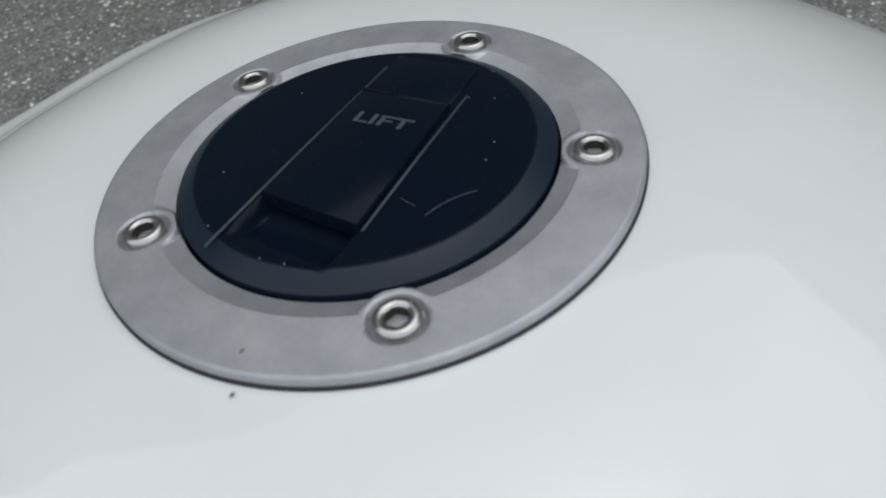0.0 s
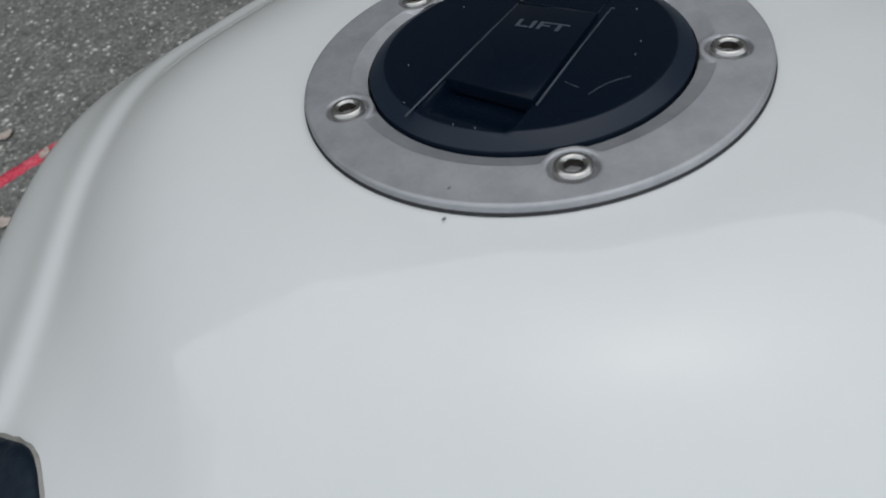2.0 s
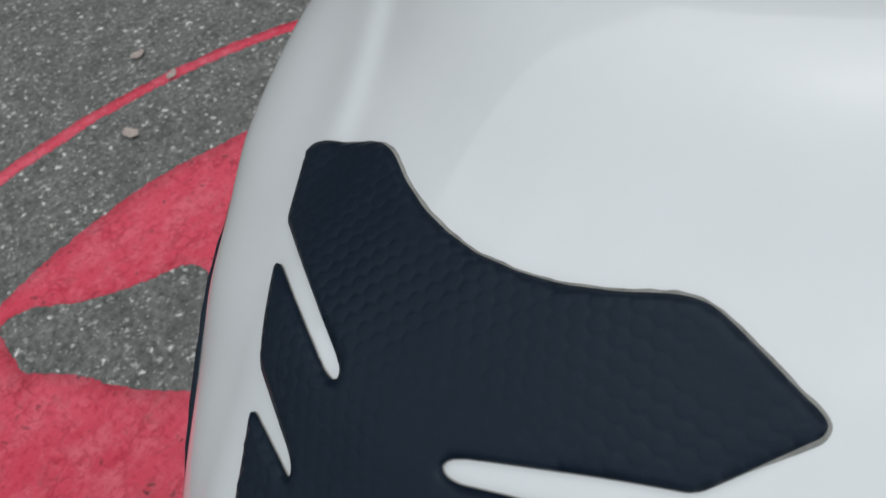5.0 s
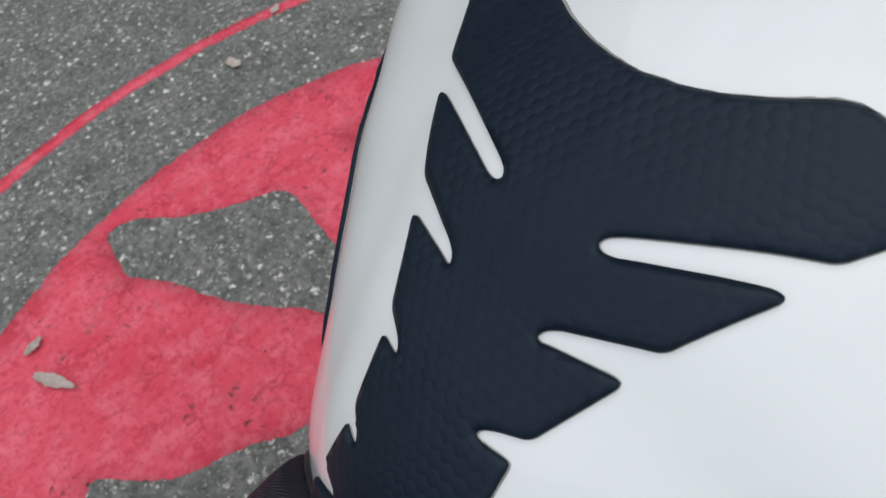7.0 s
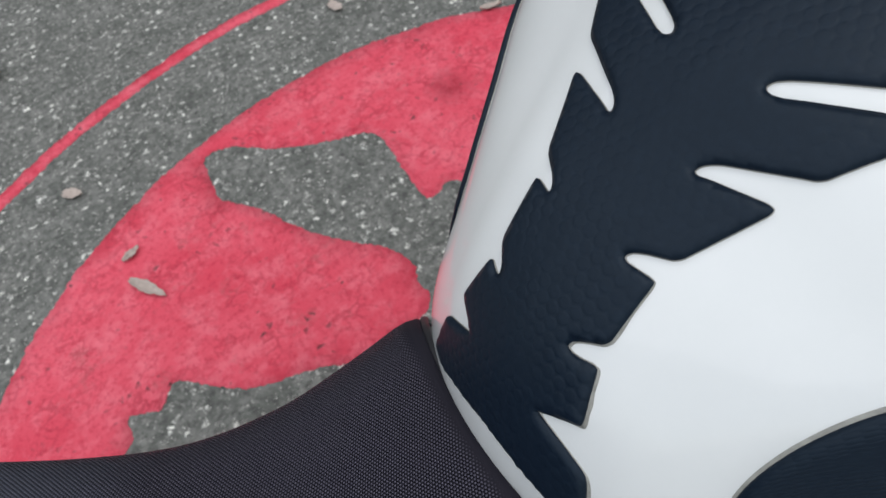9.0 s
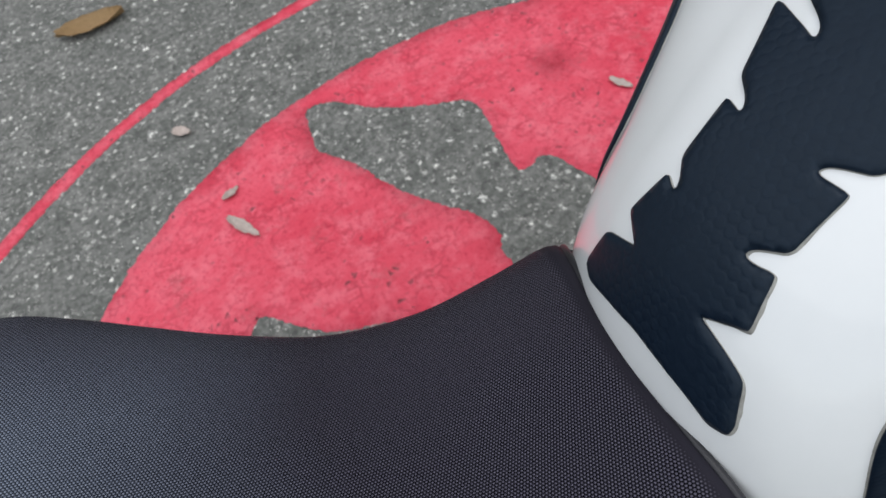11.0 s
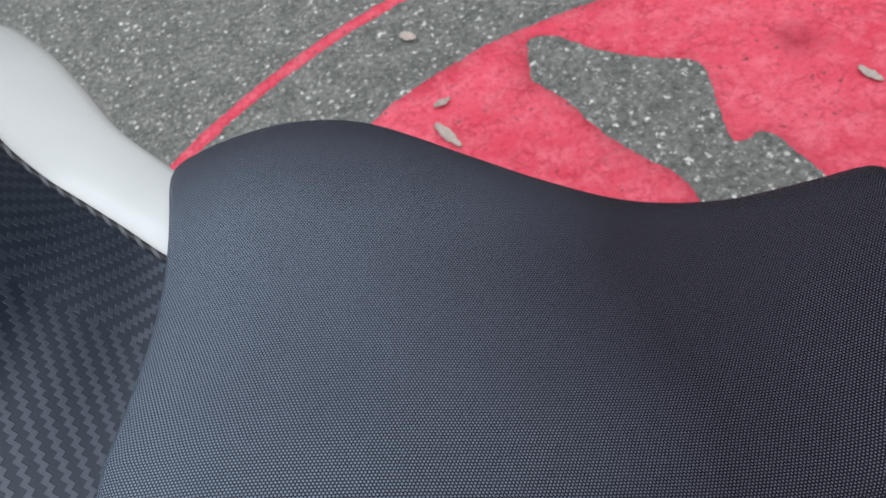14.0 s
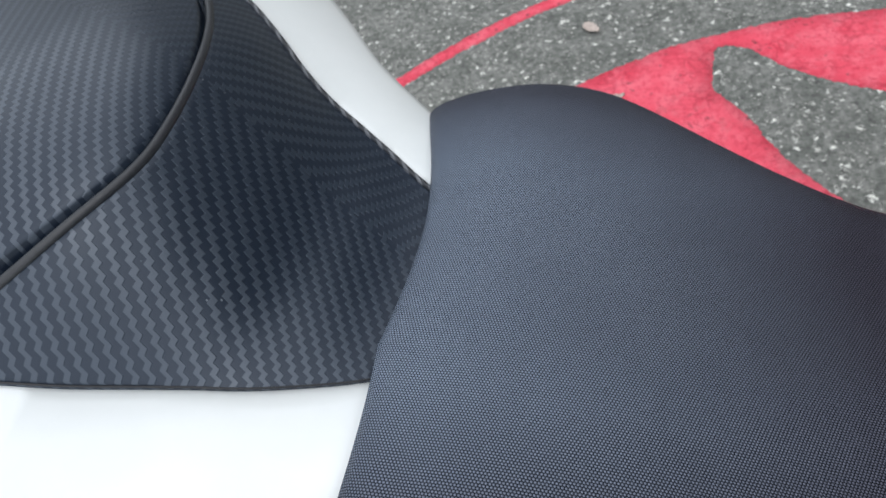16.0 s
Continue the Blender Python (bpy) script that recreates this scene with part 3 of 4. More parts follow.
# stick-on pad: half of its outline as (along the tank, from the centre plane), from the arch round to the tail
PAD_TOP = [(.2910, 0), (.2924, .013), (.2953, .025), (.3008, .038), (.3072, .049), (.3090, .0540), (.3092, .0585), (.3020, .0870), (.2990, .0890), (.2725, .0738)]
PAD_FINS = [(.2465, .0235), (.2435, .0196), (.2405, .0202), (.2405, .0250), (.2588, .0655), (.2580, .0680), (.2290, .0508),
            (.2155, .0235), (.2118, .0195), (.2090, .0200), (.2106, .0250), (.2160, .0450), (.2148, .0465), (.1860, .0350),
            (.1800, .0240), (.1768, .0204), (.1744, .0210), (.1752, .0262), (.1764, .0328), (.1755, .0338), (.1495, .0334),
            (.1425, .0240), (.1392, .0214), (.1370, .0220), (.1374, .0265), (.1404, .0338), (.1390, .0350), (.1185, .0395), (.1168, .0385)]
PAD_TAIL = [(.1062, .0218), (.1010, .0470), (.0985, .0490), (.0800, .0545), (.0735, .0535), (.0690, .0455), (.0714, .026), (.0738, 0)]
half = PAD_TOP + PAD_FINS + PAD_TAIL


near_side = curve([.06, .075, .10, .118, .137, .15, .176, .19, .215], [.86, .87, .82, .78, .67, .68, .74, .88, 1.0])


def crooked(a, v):
    """The pad was stuck on slightly crooked and pulled in towards the stand side."""
    low = min(1.0, max(0.0, (0.19 - a) / 0.1))
    a2 = a - (0.07 if v > 0 else 0.05) * v * low
    if v > 0.0175 and a < 0.215:
        v = 0.0175 + (v - 0.0175) * float(near_side(a)) - 0.0018 * max(0.0, 1 - abs(a - 0.155) / 0.035)
    return a2, v + 0.05 * max(0.0, v - 0.055) + 0.042 * min(0.0, a - 0.17) + 0.0046 * min(1.0, max(0.0, (a - 0.245) / 0.025))


def soften(points, reach):
    """Corners cut back by at most reach, twice."""
    for r in (reach, reach * 0.4):
        out = []
        p = [np.array(q, float) for q in points]
        for a, q, c in zip(p[-1:] + p[:-1], p, p[1:] + p[:1]):
            for o in (a, c):
                d = np.linalg.norm(o - q)
                out.append(q + (o - q) / d * min(r, 0.3 * d))
        points = out
    return points


pad_outline = soften([crooked(a, v) for a, v in half + [(a, -v) for a, v in half[-2:0:-1]]], 0.0016)


def grow(points, d):
    """The outline moved outwards by d."""
    p = np.array(points)
    e = np.roll(p, -1, 0) - p
    e /= np.linalg.norm(e, axis=1, keepdims=True) + 1e-12
    t = e + np.roll(e, 1, 0)
    t /= np.linalg.norm(t, axis=1, keepdims=True) + 1e-12
    area = 0.5 * np.sum(p[:, 0] * np.roll(p[:, 1], -1) - p[:, 1] * np.roll(p[:, 0], -1))
    return [q for q in p + np.reshape(d, (-1, 1)) * np.sign(area) * np.c_[t[:, 1], -t[:, 0]]]


tank_pad = slab("tank_pad", densify(pad_outline, 0.0018), 0.0026, by_width, 0.0026, PAD, bike, "black dimpled rubber tank pad with notched fins", 0.0013)
edge = densify(pad_outline, 0.0018)


def outward(points):
    """The flat unit normals of an outline, pointing out of it."""
    p = np.array(points)
    t = np.roll(p, -3, 0) - np.roll(p, 3, 0)
    t /= np.linalg.norm(t, axis=1, keepdims=True) + 1e-12
    area = np.sum(p[:, 0] * np.roll(p[:, 1], -1) - p[:, 1] * np.roll(p[:, 0], -1))
    return np.sign(area) * np.c_[t[:, 1], -t[:, 0]]


# the clear backing film was cut loosely: it shows along the top and, wider, towards the stand's far side at the tail
facing = outward(edge)
margin = [0.0003 + 0.0007 * (1 + 0.8 * noise.noise(Vector((q[0] * 240, q[1] * 240, 8)))) * min(1.0, max(0.0, (q[0] - 0.283) / 0.01)) + 0.0013 * (1 + 0.7 * noise.noise(Vector((q[0] * 160, q[1] * 160, 3)))) * max(0.0, -n[1] - 0.15) * min(1.0, max(0.0, (0.19 - q[0]) / 0.07)) for q, n in zip(edge, facing)]
slab("backing", densify(grow(edge, margin), 0.003), 0.004, by_width, 0.0006, FILM, tank_pad, "clear yellowed adhesive film edge", 0.0005)

# knee pads on the flanks: (along, round the section)
KNEE = [(.118, .80), (.127, .71), (.146, .635), (.180, .594), (.216, .590), (.280, .640), (.345, .73), (.375, .82), (.365, .87), (.300, .92), (.200, .93), (.130, .90)]
for side in (1, -1):
    shape = [(a, side * (q + (0.03 if side > 0 and q < 0.75 else 0.0))) for a, q in rounded(KNEE, 8)]
    knee_pad = slab("knee_pad", densify(shape, 0.006), 0.010, lambda v, up: on_tank(v[:, 0], v[:, 1], up), 0.0028, PAD, bike, "black dimpled rubber knee pad", 0.002)
    loose = [(0.23 + (a - 0.23) * 1.009, side * (0.76 + (abs(q) - 0.76) * 1.028)) for a, q in shape]
    slab("backing", densify(loose, 0.006), 0.010, lambda v, up: on_tank(v[:, 0], v[:, 1], up), 0.0006, FILM, knee_pad, "clear yellowed adhesive film edge", 0.001)

# fuel cap
cap_pose = Matrix.Translation(CAP_AT) @ Euler((CAP_TILT[0], CAP_TILT[1], 0)).to_matrix().to_4x4()


def seat_on_cap(ob):
    ob.matrix_local = cap_pose
    return ob


RING_BOLTS = [0.7, 72.7, 143.6, 221.2, 291.0]


def step(x, low, high):
    q = np.clip((x - low) / (high - low), 0, 1)
    return q * q * (3 - 2 * q)


def polar(radii, count, height, skirt, closed_middle=False):
    """A turned piece whose top follows height(x, y); its rims run down to skirt."""
    ang = np.linspace(0, 2 * math.pi, count, endpoint=False)
    rr, aa = np.meshgrid(radii, ang, indexing="ij")
    x, y = rr * np.cos(aa), rr * np.sin(aa)
    g = np.stack([x, y, height(x, y)], -1)
    low = [np.stack([x[k], y[k], 0 * x[k] + skirt], -1)[None] for k in (0, -1)]
    g = np.concatenate(([] if closed_middle else [low[0]]) + [g, low[1]])
    n = len(g)
    faces = [(i * count + k, (i + 1) * count + k, (i + 1) * count + (k + 1) % count, i * count + (k + 1) % count) for i in range(n - 1) for k in range(count)]
    if closed_middle:
        faces.append(tuple(range(count)))
    return g.reshape(-1, 3), faces


BOLTS = [(0.0509 * math.cos(radians(a)), 0.0509 * math.sin(radians(a))) for a in RING_BOLTS]


def ring_top(x, y):
    """A flat face, a sloping ledge inside it, and at each bolt a lug with a counterbore."""
    r = np.hypot(x, y)
    d = np.min([np.hypot(x - p, y - q) for p, q in BOLTS], axis=0)
    lug = 1 - step(d, 0.0070, 0.0079)
    h = 0.0014 - 0.0013 * np.clip((0.0485 - r) / 0.0045, 0, 1) ** 0.9 * (1 - lug)
    h -= 0.0006 * step(r, 0.0609, 0.0617) ** 2
    return h - 0.0016 * (1 - step(d, 0.0049, 0.0059))


ring = seat_on_cap(hard(mesh("filler_ring", *polar(np.r_[np.linspace(0.0441, 0.0600, 62), 0.0605, 0.0609, 0.0613, 0.0617], 600, ring_top, -0.008), ALLOY, bike, "cast grey alloy filler ring with five bolts"), 50))
for (p, q), ang in zip(BOLTS, RING_BOLTS):
    c = (p, q, 0.0004)
    head = hard(part("bolt", lathe([(0.0046, -0.003), (0.0046, 0.0008), (0.0043, 0.0015), (0.0036, 0.0018), (0.0026, 0.0017), (0.0023, 0.0012)], 36, c), STEEL, ring, "bright steel socket-head bolt"), 60)
    part("socket", lathe([(0.00245, 0.0013), (0.0022, -0.0012), (0, -0.0012)], 6, c, radians(ang)), SOCKET, ring, smooth=False)
part("gasket", lathe([(0.0622, -0.006), (0.0622, -0.0006), (0.0615, -0.0004)], 120), PLASTIC, ring, "thin black rubber gasket")


FLAP_EDGES = ((-0.0410, 0.0108, 0.0300, 0.0136), (-0.0405, -0.0182, 0.0230, -0.0140))


def cap_top(x, y):
    """A nearly flat lid with a broad chamfer and a finger recess behind the flap."""
    r = np.hypot(x, y)
    h = 0.0040 - 0.0004 * (r / 0.038) ** 2 - 0.0022 * np.clip((r - 0.0388) / 0.0045, 0, 1) ** 1.15
    (a, p, c, q), (e, f, g, k) = FLAP_EDGES
    left, right = p + (x - a) / (c - a) * (q - p) - 0.0012, f + (x - e) / (g - e) * (k - f) + 0.0012
    inside = step(left - y, 0.0, 0.0026) * step(y - right, 0.0, 0.0026) * (1 - step(x, -0.0215, -0.0205))
    return h - 0.0034 * inside * step(x, -0.0385, -0.0275)


part("well", lathe([(0.0440, -0.009), (0.0440, -0.012), (0, -0.012)], 72), PLASTIC, ring, "dark filler recess under the cap")

cap = seat_on_cap(hard(mesh("fuel_cap", *polar(np.r_[0.0006, np.linspace(0.002, 0.0385, 62), np.linspace(0.0390, 0.0433, 8)], 300, cap_top, -0.012, True), CAP, bike, "glossy blue-black fuel cap with a lift flap"), 40))


def prism(points, low, high, bevel=0.0):
    """An upright bar from a flat outline."""
    bm = bmesh.new()
    f = bm.faces.new([bm.verts.new((x, y, low)) for x, y in points])
    up = bmesh.ops.extrude_face_region(bm, geom=[f])
    tops = [g for g in up["geom"] if isinstance(g, bmesh.types.BMVert)]
    bmesh.ops.translate(bm, verts=tops, vec=(0, 0, high - low))
    if bevel:
        edges = [e for e in bm.edges if all(v in tops for v in e.verts)]
        bmesh.ops.bevel(bm, geom=edges, offset=bevel, segments=2, affect="EDGES", profile=0.6)
    return bm


# the flap lies between two grooves; its rear end stands proud of a finger recess
flap = hard(part("flap", prism([(-0.0246, -0.0162), (-0.0240, 0.0098), (0.0160, 0.0114), (0.0170, -0.0126)], 0.0016, 0.0054, 0.0007), CAP, cap, "hinged black key flap"), 30)
part("hinge_block", prism([(0.0180, -0.0120), (0.0175, 0.0118), (0.0345, 0.0124), (0.0355, -0.0105)], 0.0030, 0.0043, 0.0004), CAP, cap)
for a, b in (((-0.0405, 0.0105), (0.0290, 0.0128)), ((-0.0245, -0.0170), (0.0235, -0.0138))):
    part("groove_edge", tube([(a[0], a[1], 0.0040), ((a[0] + b[0]) / 2, (a[1] + b[1]) / 2, 0.0042), (b[0], b[1], 0.0039)], 0.00030, 8), GREY, cap)
part("hinge_pin", tube([(0.0175, -0.0122, 0.0044), (0.0170, 0.0116, 0.0044)], 0.0009, 10), CAP, cap)
text = bpy.data.curves.new("lettering", "FONT")
text.offset = 0.0001
text.body, text.size, text.extrude, text.align_x, text.align_y = "LIFT", 0.0062, 0.00012, "CENTER", "CENTER"
text.materials.append(GREY)
letters = new("lettering", text)
letters.parent = cap
letters.matrix_local = Matrix.Translation((0.0062, -0.0014, 0.00548)) @ Euler((0, 0, radians(-86))).to_matrix().to_4x4() @ Matrix.Diagonal((1.35, 0.85, 1, 1))
tagged(letters, "grey printed word on the flap")
for line in (((-0.0133, -0.0186), (-0.0143, -0.0228)), ((-0.0160, -0.0262), (-0.0132, -0.0270), (-0.0102, -0.0284), (-0.0076, -0.0302), (-0.0056, -0.0322))):
    part("scratch", tube([(x, y, 0.00386) for x, y in line], 0.00013, 6), GREY, cap)

speck = bmesh.new()
bmesh.ops.create_icosphere(speck, subdivisions=1, radius=0.00022)
first = part("dust_speck", speck, DUST, cap, "pale speck of dust")
for k, (x, y) in enumerate([(0.0116, 0.0276), (-0.0208, 0.0243), (0.0235, -0.0144), (0.0251, -0.0204), (0.0100, -0.0280), (0.0038, -0.0292)] + [(0.0385 * math.cos(a), 0.0385 * math.sin(a)) for a in (2.75, 3.2, 3.35, 5.9)]):
    ob = first if k == 0 else new("dust_speck", first.data)
    ob.parent = cap
    ob.location = (x, y, 0.0038)
    tagged(ob, "pale speck of dust")

for x, y, z in ((-0.0557, -0.0124, 0.0014), (-0.0625, -0.0153, -0.0008)):
    bm = bmesh.new()
    bmesh.ops.create_icosphere(bm, subdivisions=2, radius=0.00042, matrix=Matrix.Translation((x, y, z)) @ Matrix.Diagonal((1.5, 0.8, 0.35, 1)))
    part("dirt_spot", bm, DIRT, ring, "dark spot of dirt")

# rider's seat
seat_c = curve([-0.42, -0.385, -0.34, -0.30, -0.25, -0.20, -0.15, -0.10, -0.05, 0.0, 0.06], [.880, .884, .884, .880, .868, .852, .837, .825, .821, .829, .847])
seat_hw = curve([-0.42, -0.395, -0.365, -0.31, -0.27, -0.235, -0.20, -0.15, -0.10, -0.05, 0.0, 0.06], [.172, .190, .203, .209, .204, .188, .169, .142, .120, .109, .105, .100])
seat_v = curve([0, .3, .55, .7, .8, .88, 1], [0, .45, .79, .94, .995, 1.0, .95])
seat_d = curve([0, .3, .55, .7, .8, .88, 1], [0, .0005, .0055, .0200, .048, .079, .13])
FRONT = [(0.0, .060), (0.0, .018), (.0012, .0085), (.004, .0038), (.0085, .0011), (.014, 0.0)]
REAR = [(.018, 0.0), (.009, .0012), (.004, .0045), (.001, .012), (0.0, .026), (0.0, .07)]


def build_seat():
    ks = np.linspace(-1, 1, 91)
    rows, uvs = [], []
    stations = [(0.0, o, d) for o, d in FRONT] + [(t, 0.0, 0.0) for t in np.linspace(0.05, 0.93, 60)] + [(1.0, -o, d) for o, d in REAR]
    for t, off, drop in stations:
        row = []
        for k in ks:
            x = 0.038 - 0.42 * t
            for _ in range(3):
                v = float(seat_hw(x) * seat_v(abs(k))) * (1 if k >= 0 else -1)
                front, rear = 0.0380 + (1.6 if v > 0 else 1.05) * v * v, -0.381 - 0.0050 * float(step(-v, -0.06, 0.08)) + 0.26 * max(0.0, -v - 0.06) - 1.15 * v * v
                # the nose is rounder at its far corner
                plump = float(step(k, 0.30, 0.60)) if t == 0 else 0.0
                x = front + (rear - front) * t - off * (1 + 0.4 * plump)
            w = float(seat_c(x) - seat_d(abs(k)) * (1 + 0.34 * min(1.0, max(0.0, (x + 0.05) / 0.09)))) - drop * (1 + 0.5 * plump)
            w += 0.006 * max(0.0, 1 - (k / 0.6) ** 2) * min(1.0, max(0.0, (x + 0.04) / 0.06))
            row.append((x, v, w))
        rows.append(row)
    g = np.array(rows)
    n, m = g.shape[:2]
    along = np.cumsum(np.r_[np.zeros((1, m)), np.linalg.norm(np.diff(g, axis=0), axis=2)], axis=0)
    across = np.cumsum(np.c_[np.zeros((n, 1)), np.linalg.norm(np.diff(g, axis=1), axis=2)], axis=1)
    mid = along[:, m // 2][:, None] + 0 * along
    across -= across[:, m // 2][:, None]
    uv = np.stack([mid, across], -1).reshape(-1, 2)
    faces = grid_faces(n, m, True)
    faces += [tuple(range(m)), tuple((n - 1) * m + j for j in range(m))[::-1]]
    faces += [(i * m, i * m + m - 1, (i + 1) * m + m - 1, (i + 1) * m) for i in range(n - 1)]
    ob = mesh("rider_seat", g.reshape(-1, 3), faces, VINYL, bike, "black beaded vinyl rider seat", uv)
    # smooth welt round the nose of the seat
    welt = [tuple(g[2, j] + np.array((0.0002, 0, 0.0))) for j in range(14, m - 14)]
    part("welt", tube(welt, 0.0026, 12), WELT, ob, "smooth black welt along the seat nose")
    return ob


seat = build_seat()
hook = [(0.041, 0.0775, 0.812), (0.0445, 0.0790, 0.8215), (0.0490, 0.0800, 0.8235), (0.0520, 0.0806, 0.8190), (0.0530, 0.0808, 0.806)]
part("hook", tube(hook, 0.0012, 8), WELT, seat, "small black wire hook at the seat corner")

# tail: a crowned cowl in carbon-look vinyl between white panels
TX = [-0.74, -0.62, -0.56, -0.52, -0.495, -0.47, -0.445, -0.42, -0.395, -0.37]
tail_c = curve(TX, [1.012, 1.012, 1.002, .987, .965, .936, .906, .887, .870, .860])
tail_e = {1: curve(TX, [.985, .963, .945, .930, .917, .902, .890, .880, .870, .860]), -1: curve(TX, [.970, .960, .944, .929, .918, .907, .895, .882, .870, .860])}
tail_v = {1: curve(TX, [.320, .262, .222, .183, .156, .135, .118, .100, .081, .066]), -1: curve(TX, [.150, .146, .134, .125, .117, .109, .101, .090, .078, .064])}
outer_v = curve([-0.74, -0.62, -0.55, -0.50, -0.46, -0.415, -0.39, -0.36], [.37, .38, .33, .27, .218, .178, .155, .13])
outer_w = curve([-0.74, -0.62, -0.55, -0.50, -0.46, -0.415, -0.39, -0.36], [.915, .91, .903, .894, .882, .864, .858, .85])


def tail_w(x, v):
    side = 1 if v >= 0 else -1
    e = float(tail_e[side](x))
    return e + (float(tail_c(x)) - e) * (1 - min(1.0, abs(v) / float(tail_v[side](x))) ** 2.2)


def shell(name, g, mat, label, drop, parent, uv=None):
    """A skin with real thickness: the grid and the same grid lower down, closed round."""
    n, m = g.shape[:2]
    low = g - np.array((0, 0, drop))
    faces = grid_faces(n, m) + grid_faces(n, m, True, n * m)
    ring_i = [(0, j) for j in range(m)] + [(i, m - 1) for i in range(1, n)] + [(n - 1, j) for j in range(m - 2, -1, -1)] + [(i, 0) for i in range(n - 2, 0, -1)]
    idx = [i * m + j for i, j in ring_i]
    for a, b in zip(idx, idx[1:] + idx[:1]):
        faces.append((b, a, n * m + a, n * m + b))
    ob = mesh(name, np.concatenate([g.reshape(-1, 3), low.reshape(-1, 3)]), faces, mat, parent, label, None if uv is None else np.concatenate([uv, uv]))
    return hard(ob, 50)


def pipe_x(v):
    return -0.5050 - (1.75 if v > 0 else 4.8) * v * v


def meet(k, ahead):
    """Where the line at share k of the half width meets the seam."""
    x = -0.51
    for _ in range(60):
        x += 0.5 * (pipe_x(k * float(tail_v[1 if k >= 0 else -1](x))) + ahead - x)
    return x


def build_tail():
    # cowl from the seat back to the seam, its rear edge rolled down into a groove
    m, ks = 81, np.linspace(-1, 1, 81)
    rows = []
    for t, drop in [(t, 0.0) for t in np.linspace(0, 1, 46)] + [(1.004, 0.0004), (1.008, 0.0016), (1.011, 0.004), (1.012, 0.010), (1.10, 0.012), (1.3, 0.014)]:
        row = []
        for k in ks:
            x = -0.372 + (meet(k, 0.0) + 0.372) * t
            v = k * float(tail_v[1 if k >= 0 else -1](x))
            row.append((x, v, tail_w(x, v) - drop))
        rows.append(row)
    g = np.array(rows)
    uv = np.stack([-g[..., 0] * 1.12 - 0.372, g[..., 1]], -1).reshape(-1, 2)
    cowl = shell("tail_cowl", g, CARBON, "black carbon-weave vinyl tail cowl", 0.05, bike, uv)
    rows = []
    for t in np.linspace(0, 1, 44) ** 1.3:
        row = []
        for k in ks:
            start = meet(k, -0.0050)
            x = start + (-0.735 - start) * t
            v = k * (float(tail_v[1 if k >= 0 else -1](x)) - 0.012)
            edge = min(1.0, min(t * 120 + 0.45, (1 - abs(k)) * 14 + 0.1))
            row.append((x, v, tail_w(x, v) - 0.0035 + 0.0040 * math.sqrt(edge)))
        rows.append(row)
    g = np.array(rows)
    uv = np.stack([-g[..., 0] * 1.12 - 0.368, g[..., 1]], -1).reshape(-1, 2)
    pillion = shell("pillion_pad", g, CARBON, "black carbon-weave vinyl pillion pad", 0.03, bike, uv)
    pts = []
    for k in np.linspace(-0.97, 0.97, 70):
        x = meet(k, -0.0030)
        v = k * float(tail_v[1 if k >= 0 else -1](x))
        pts.append((x, v, tail_w(x, v) - 0.0017))
    part("piping", tube(pts, 0.0031, 14), PIPING, pillion, "rolled grey-black vinyl piping")
    # thin hem along each edge of the cowl
    for side in (1, -1):
        pts = [(x, side * float(tail_v[side](x)), float(tail_e[side](x)) + 0.0002) for x in np.linspace(-0.385, -0.62, 50)]
        part("hem", tube(pts, 0.0023 if side > 0 else 0.0006, 10), HEM if side > 0 else PLASTIC, cowl, "rolled carbon-weave hem" if side > 0 else "")


build_tail()

for side in (1, -1):
    rows = []
    for x in np.linspace(-0.36, -0.73, 50):
        v0, w0, v1, w1 = float(tail_v[side](x)) - 0.006, float(tail_e[side](x)) - 0.003, float(outer_v(x)), float(outer_w(x))
        row = [(x, v0, w0 - 0.004), (x, v0 + 0.004, w0), *[(x, v0 + (v1 - v0) * q, w0 + (w1 - w0) * q + 0.006 * math.sin(math.pi * q)) for q in (.2, .35, .5, .65, .8, .9)]]
        row += [(x, v1 - .002, w1 - .001), (x, v1 + .002, w1 - .010), (x, v1 + .001, w1 - .03), (x, v1 - .012, w1 - .075), (x, v1 - .03, w1 - .10)]
        rows.append([(a, side * b, c) for a, b, c in row])
    g = np.array(rows)
    if side < 0:
        g = g[:, ::-1]
    shell("tail_panel", g, WHITE, "glossy white tail side panel", 0.004, bike)

# running gear below the bodywork, plain, so that the machine stands on the ground
def loft(name, xs, half_v, low, high, mat, label):
    fv, fl, fh = curve(xs, half_v), curve(xs, low), curve(xs, high)
    bm = bmesh.new()
    rings = []
    for x in np.linspace(xs[0], xs[-1], 30):
        v, a, b = float(fv(x)), float(fl(x)), float(fh(x))
        r = min(0.03, v * 0.4)
        rings.append([bm.verts.new((x, p, q)) for p, q in ((-v + r, a), (v - r, a), (v, a + r), (v, b - r), (v - r, b), (-v + r, b), (-v, b - r), (-v, a + r))])
    for p, q in zip(rings, rings[1:]):
        for k in range(8):
            bm.faces.new((p[k], p[(k + 1) % 8], q[(k + 1) % 8], q[k]))
    bm.faces.new(rings[0][::-1])
    bm.faces.new(rings[-1])
    return hard(part(name, bm, mat, bike, label), 40)


loft("underseat_frame", [-0.70, -0.45, -0.2, 0.0, 0.10], [.10, .12, .085, .070, .075], [.66, .62, .60, .58, .56], [.85, .83, .76, .745, .76], PLASTIC, "black plastic frame under the seat")
loft("engine", [-0.16, -0.05, 0.15, 0.35, 0.48], [.11, .13, .14, .13, .09], [.34, .24, .22, .26, .42], [.66, .66, .72, .74, .74], PLASTIC, "dark engine block below the tank")


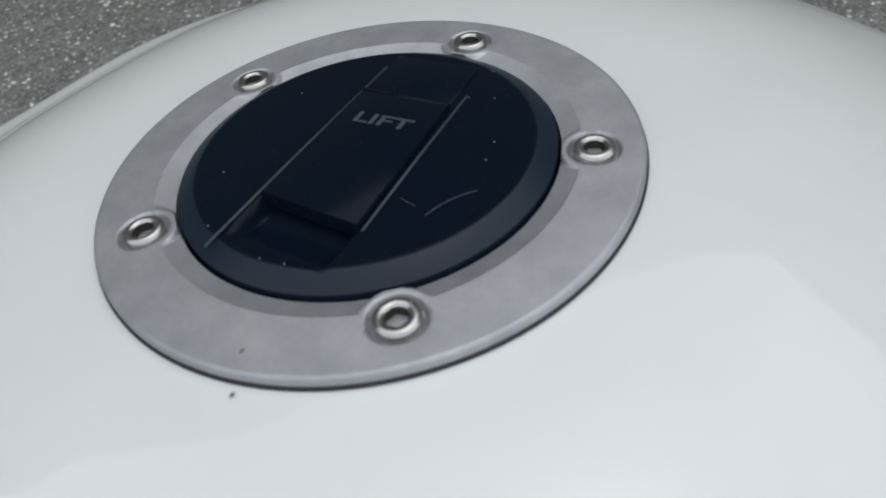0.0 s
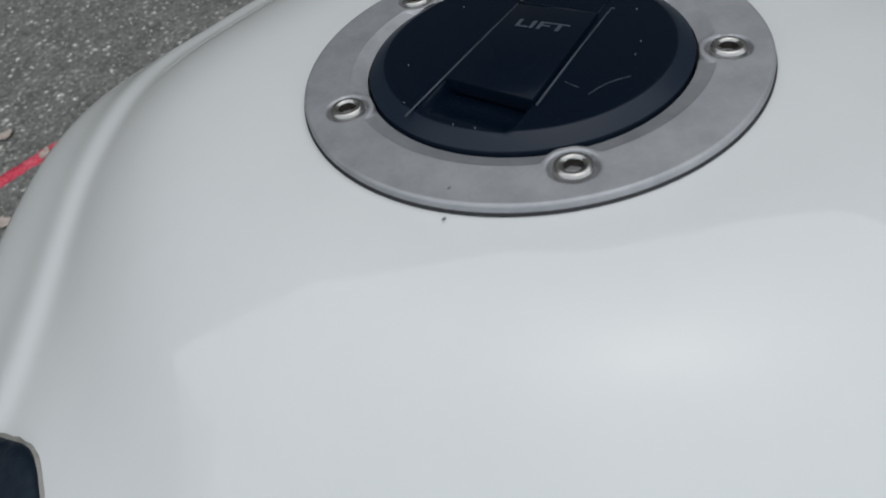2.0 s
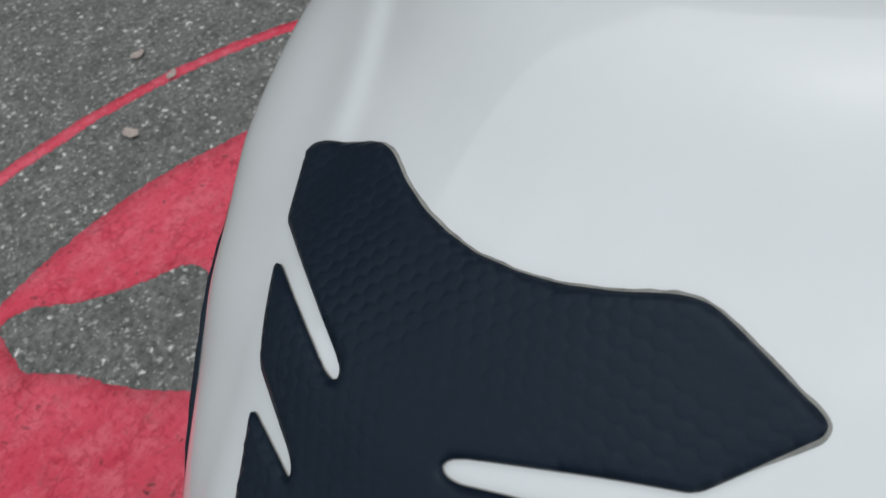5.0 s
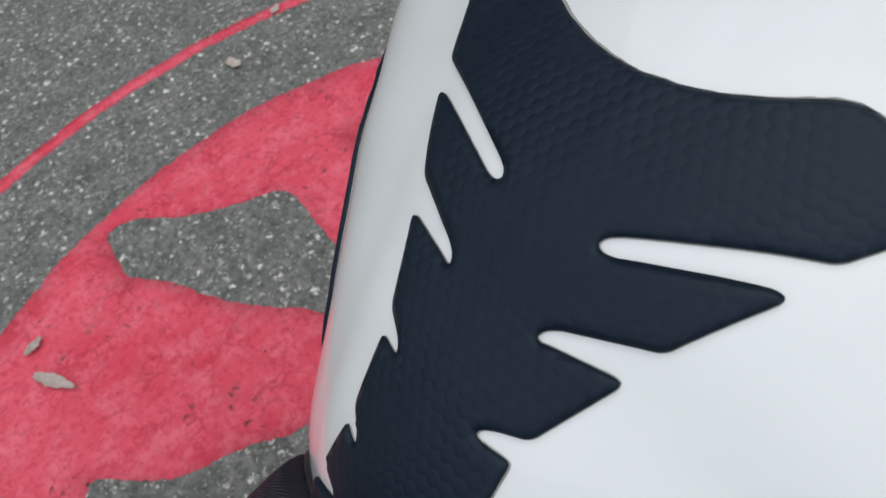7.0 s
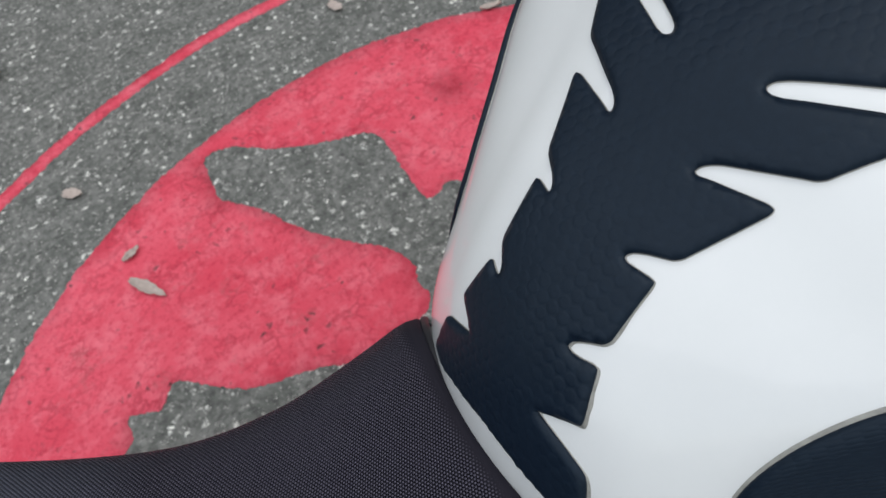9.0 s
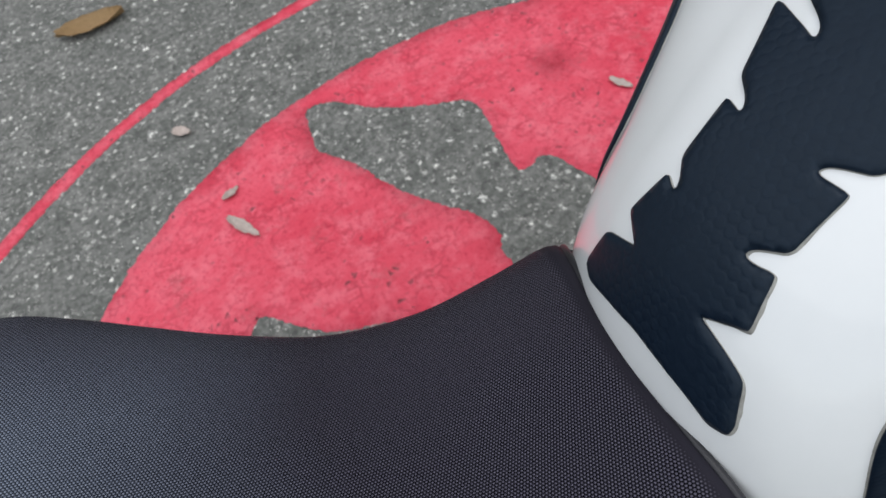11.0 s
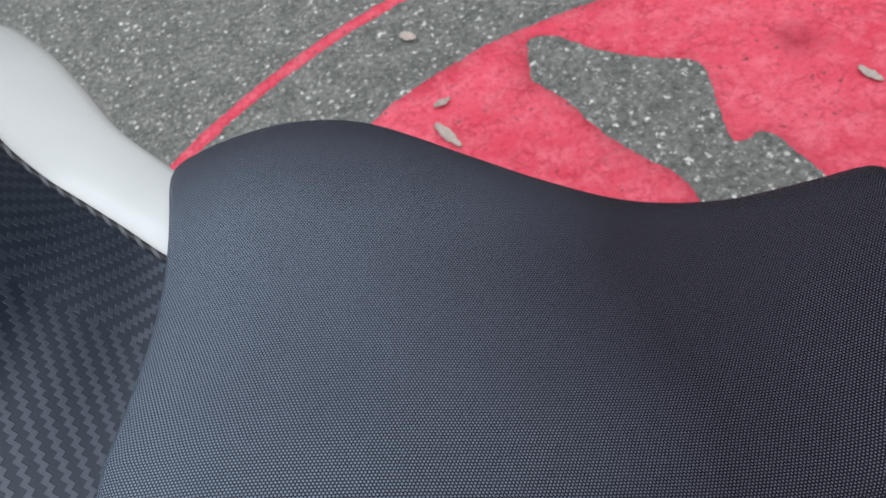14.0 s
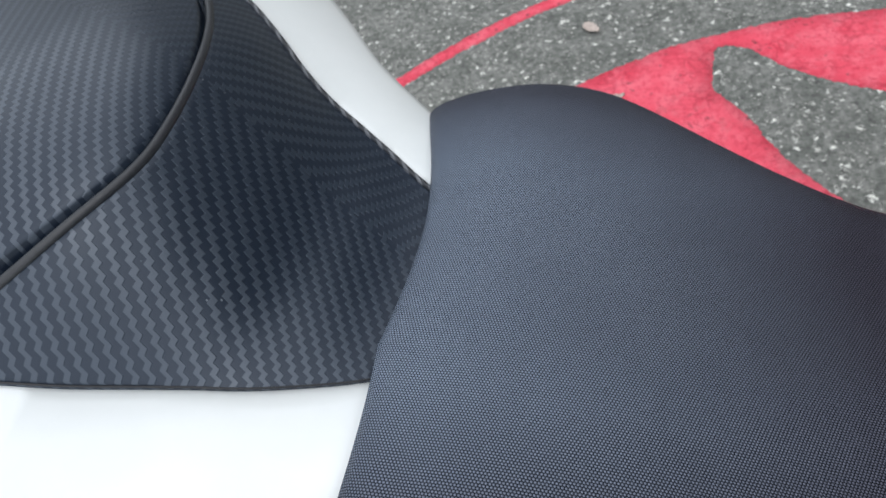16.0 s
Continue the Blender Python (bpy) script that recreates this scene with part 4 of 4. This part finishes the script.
def build_wheel(x, width, label):
    bm = lathe([(0.225, -width * .45), (0.27, -width * .5), (0.292, -width * .3), (0.300, 0), (0.292, width * .3), (0.27, width * .5), (0.225, width * .45)], 72, closed=True)
    wheel = part("tyre", bm, TYRE, bike, label)
    rim = part("rim", lathe([(0.226, -width * .4), (0.205, -width * .32), (0.205, width * .32), (0.226, width * .4)], 72, closed=True), PLASTIC, wheel, "black alloy rim")
    for k in range(5):
        a = 2 * math.pi * k / 5
        part("spoke", tube([(0.02 * math.cos(a), 0.02 * math.sin(a), 0), (0.21 * math.cos(a), 0.21 * math.sin(a), 0)], 0.014, 8), PLASTIC, wheel)
    part("hub", lathe([(0, -0.06), (0.035, -0.06), (0.035, 0.06), (0, 0.06)], 24), PLASTIC, wheel)
    wheel.matrix_local = Matrix.Translation((x, 0, 0.302)) @ Euler((math.pi / 2, 0, 0)).to_matrix().to_4x4()
    return wheel


build_wheel(0.83, 0.11, "black front motorcycle tyre")
build_wheel(-0.53, 0.15, "black rear motorcycle tyre")
for side in (1, -1):
    part("fork_leg", tube([(0.83, side * 0.085, 0.302), (0.60, side * 0.085, 0.86)], 0.02, 14), PLASTIC, bike, "black front fork leg")
    part("swingarm", tube([(-0.53, side * 0.095, 0.302), (-0.10, side * 0.07, 0.42)], 0.022, 12), PLASTIC, bike, "black rear swingarm")
part("steering_stem", tube([(0.60, -0.085, 0.85), (0.60, 0.085, 0.85)], 0.022, 12), PLASTIC, bike)
part("frame_tube", tube([(0.60, 0, 0.85), (0.40, 0, 0.72)], 0.03, 12), PLASTIC, bike)
stand_foot = 0.27
part("side_stand", tube([(0.02, 0.10, 0.27), (0.0, stand_foot, 0.012 + stand_foot * math.tan(radians(LEAN)))], 0.011, 10), PLASTIC, bike, "black side stand propped on the asphalt")


# ---- litter on the ground ----
def leaf(x, y, length, width, turn, curl, mat, label):
    n, m = 13, 7
    verts, seed = [], x * 7 + y
    for i in range(n):
        t = i / (n - 1)
        half = width * 0.5 * math.sin(math.pi * min(1, t * 0.94 + 0.05)) ** 0.75 * (1 + 0.45 * noise.noise(Vector((t * 6, seed, 0))))
        for j in range(m):
            q = j / (m - 1) * 2 - 1
            up = 0.0045 + curl * (q * q * 0.6 + (t - 0.5) ** 2) + 0.0035 * noise.noise(Vector((t * 5, q * 2.5, seed)))
            verts.append(((t - 0.5) * length, q * half, up))
    faces = grid_faces(n, m, True)
    low = [(a, b, c - 0.0006) for a, b, c in verts]
    k = n * m
    faces = faces + [tuple(k + i for i in f[::-1]) for f in faces]
    ring_i = [j for j in range(m)] + [i * m + m - 1 for i in range(1, n)] + [(n - 1) * m + j for j in range(m - 2, -1, -1)] + [i * m for i in range(n - 2, 0, -1)]
    faces += [(a, b, k + b, k + a) for a, b in zip(ring_i, ring_i[1:] + ring_i[:1])]
    ob = mesh("leaf", verts + low, faces, mat)
    ob.matrix_world = pose(x, y, 0, 0, 0, turn)
    tagged(ob, label, "leaf", "dry leaves on the ground")


leaf(-0.311, 1.124, 0.046, 0.020, 23, 0.012, LEAF, "small pale dry leaf on red paint")
leaf(-0.306, 1.016, 0.104, 0.026, -57, 0.014, LEAF, "long pale dry leaf on red paint")
leaf(-0.382, 1.386, 0.052, 0.032, -35, 0.012, LEAF, "pale dry leaf on asphalt")
leaf(0.420, 1.555, 0.050, 0.034, -70, 0.010, LEAF, "pale crumpled dry leaf on asphalt")
leaf(0.619, 1.661, 0.040, 0.024, 30, 0.010, LEAF, "pale dry leaf beside the thin line")
leaf(0.608, 1.818, 0.042, 0.028, 0, 0.010, LEAF, "pale dry leaf on asphalt")
leaf(0.735, 1.268, 0.060, 0.020, -15, 0.010, LEAF, "pale dry leaf at the edge of the red paint")
leaf(0.597, 0.951, 0.060, 0.020, -60, 0.008, LEAF, "narrow pale dry leaf on red paint")
leaf(-0.552, 1.975, 0.21, 0.085, -2, 0.03, BROWN_LEAF, "broad brown fallen leaf on asphalt")
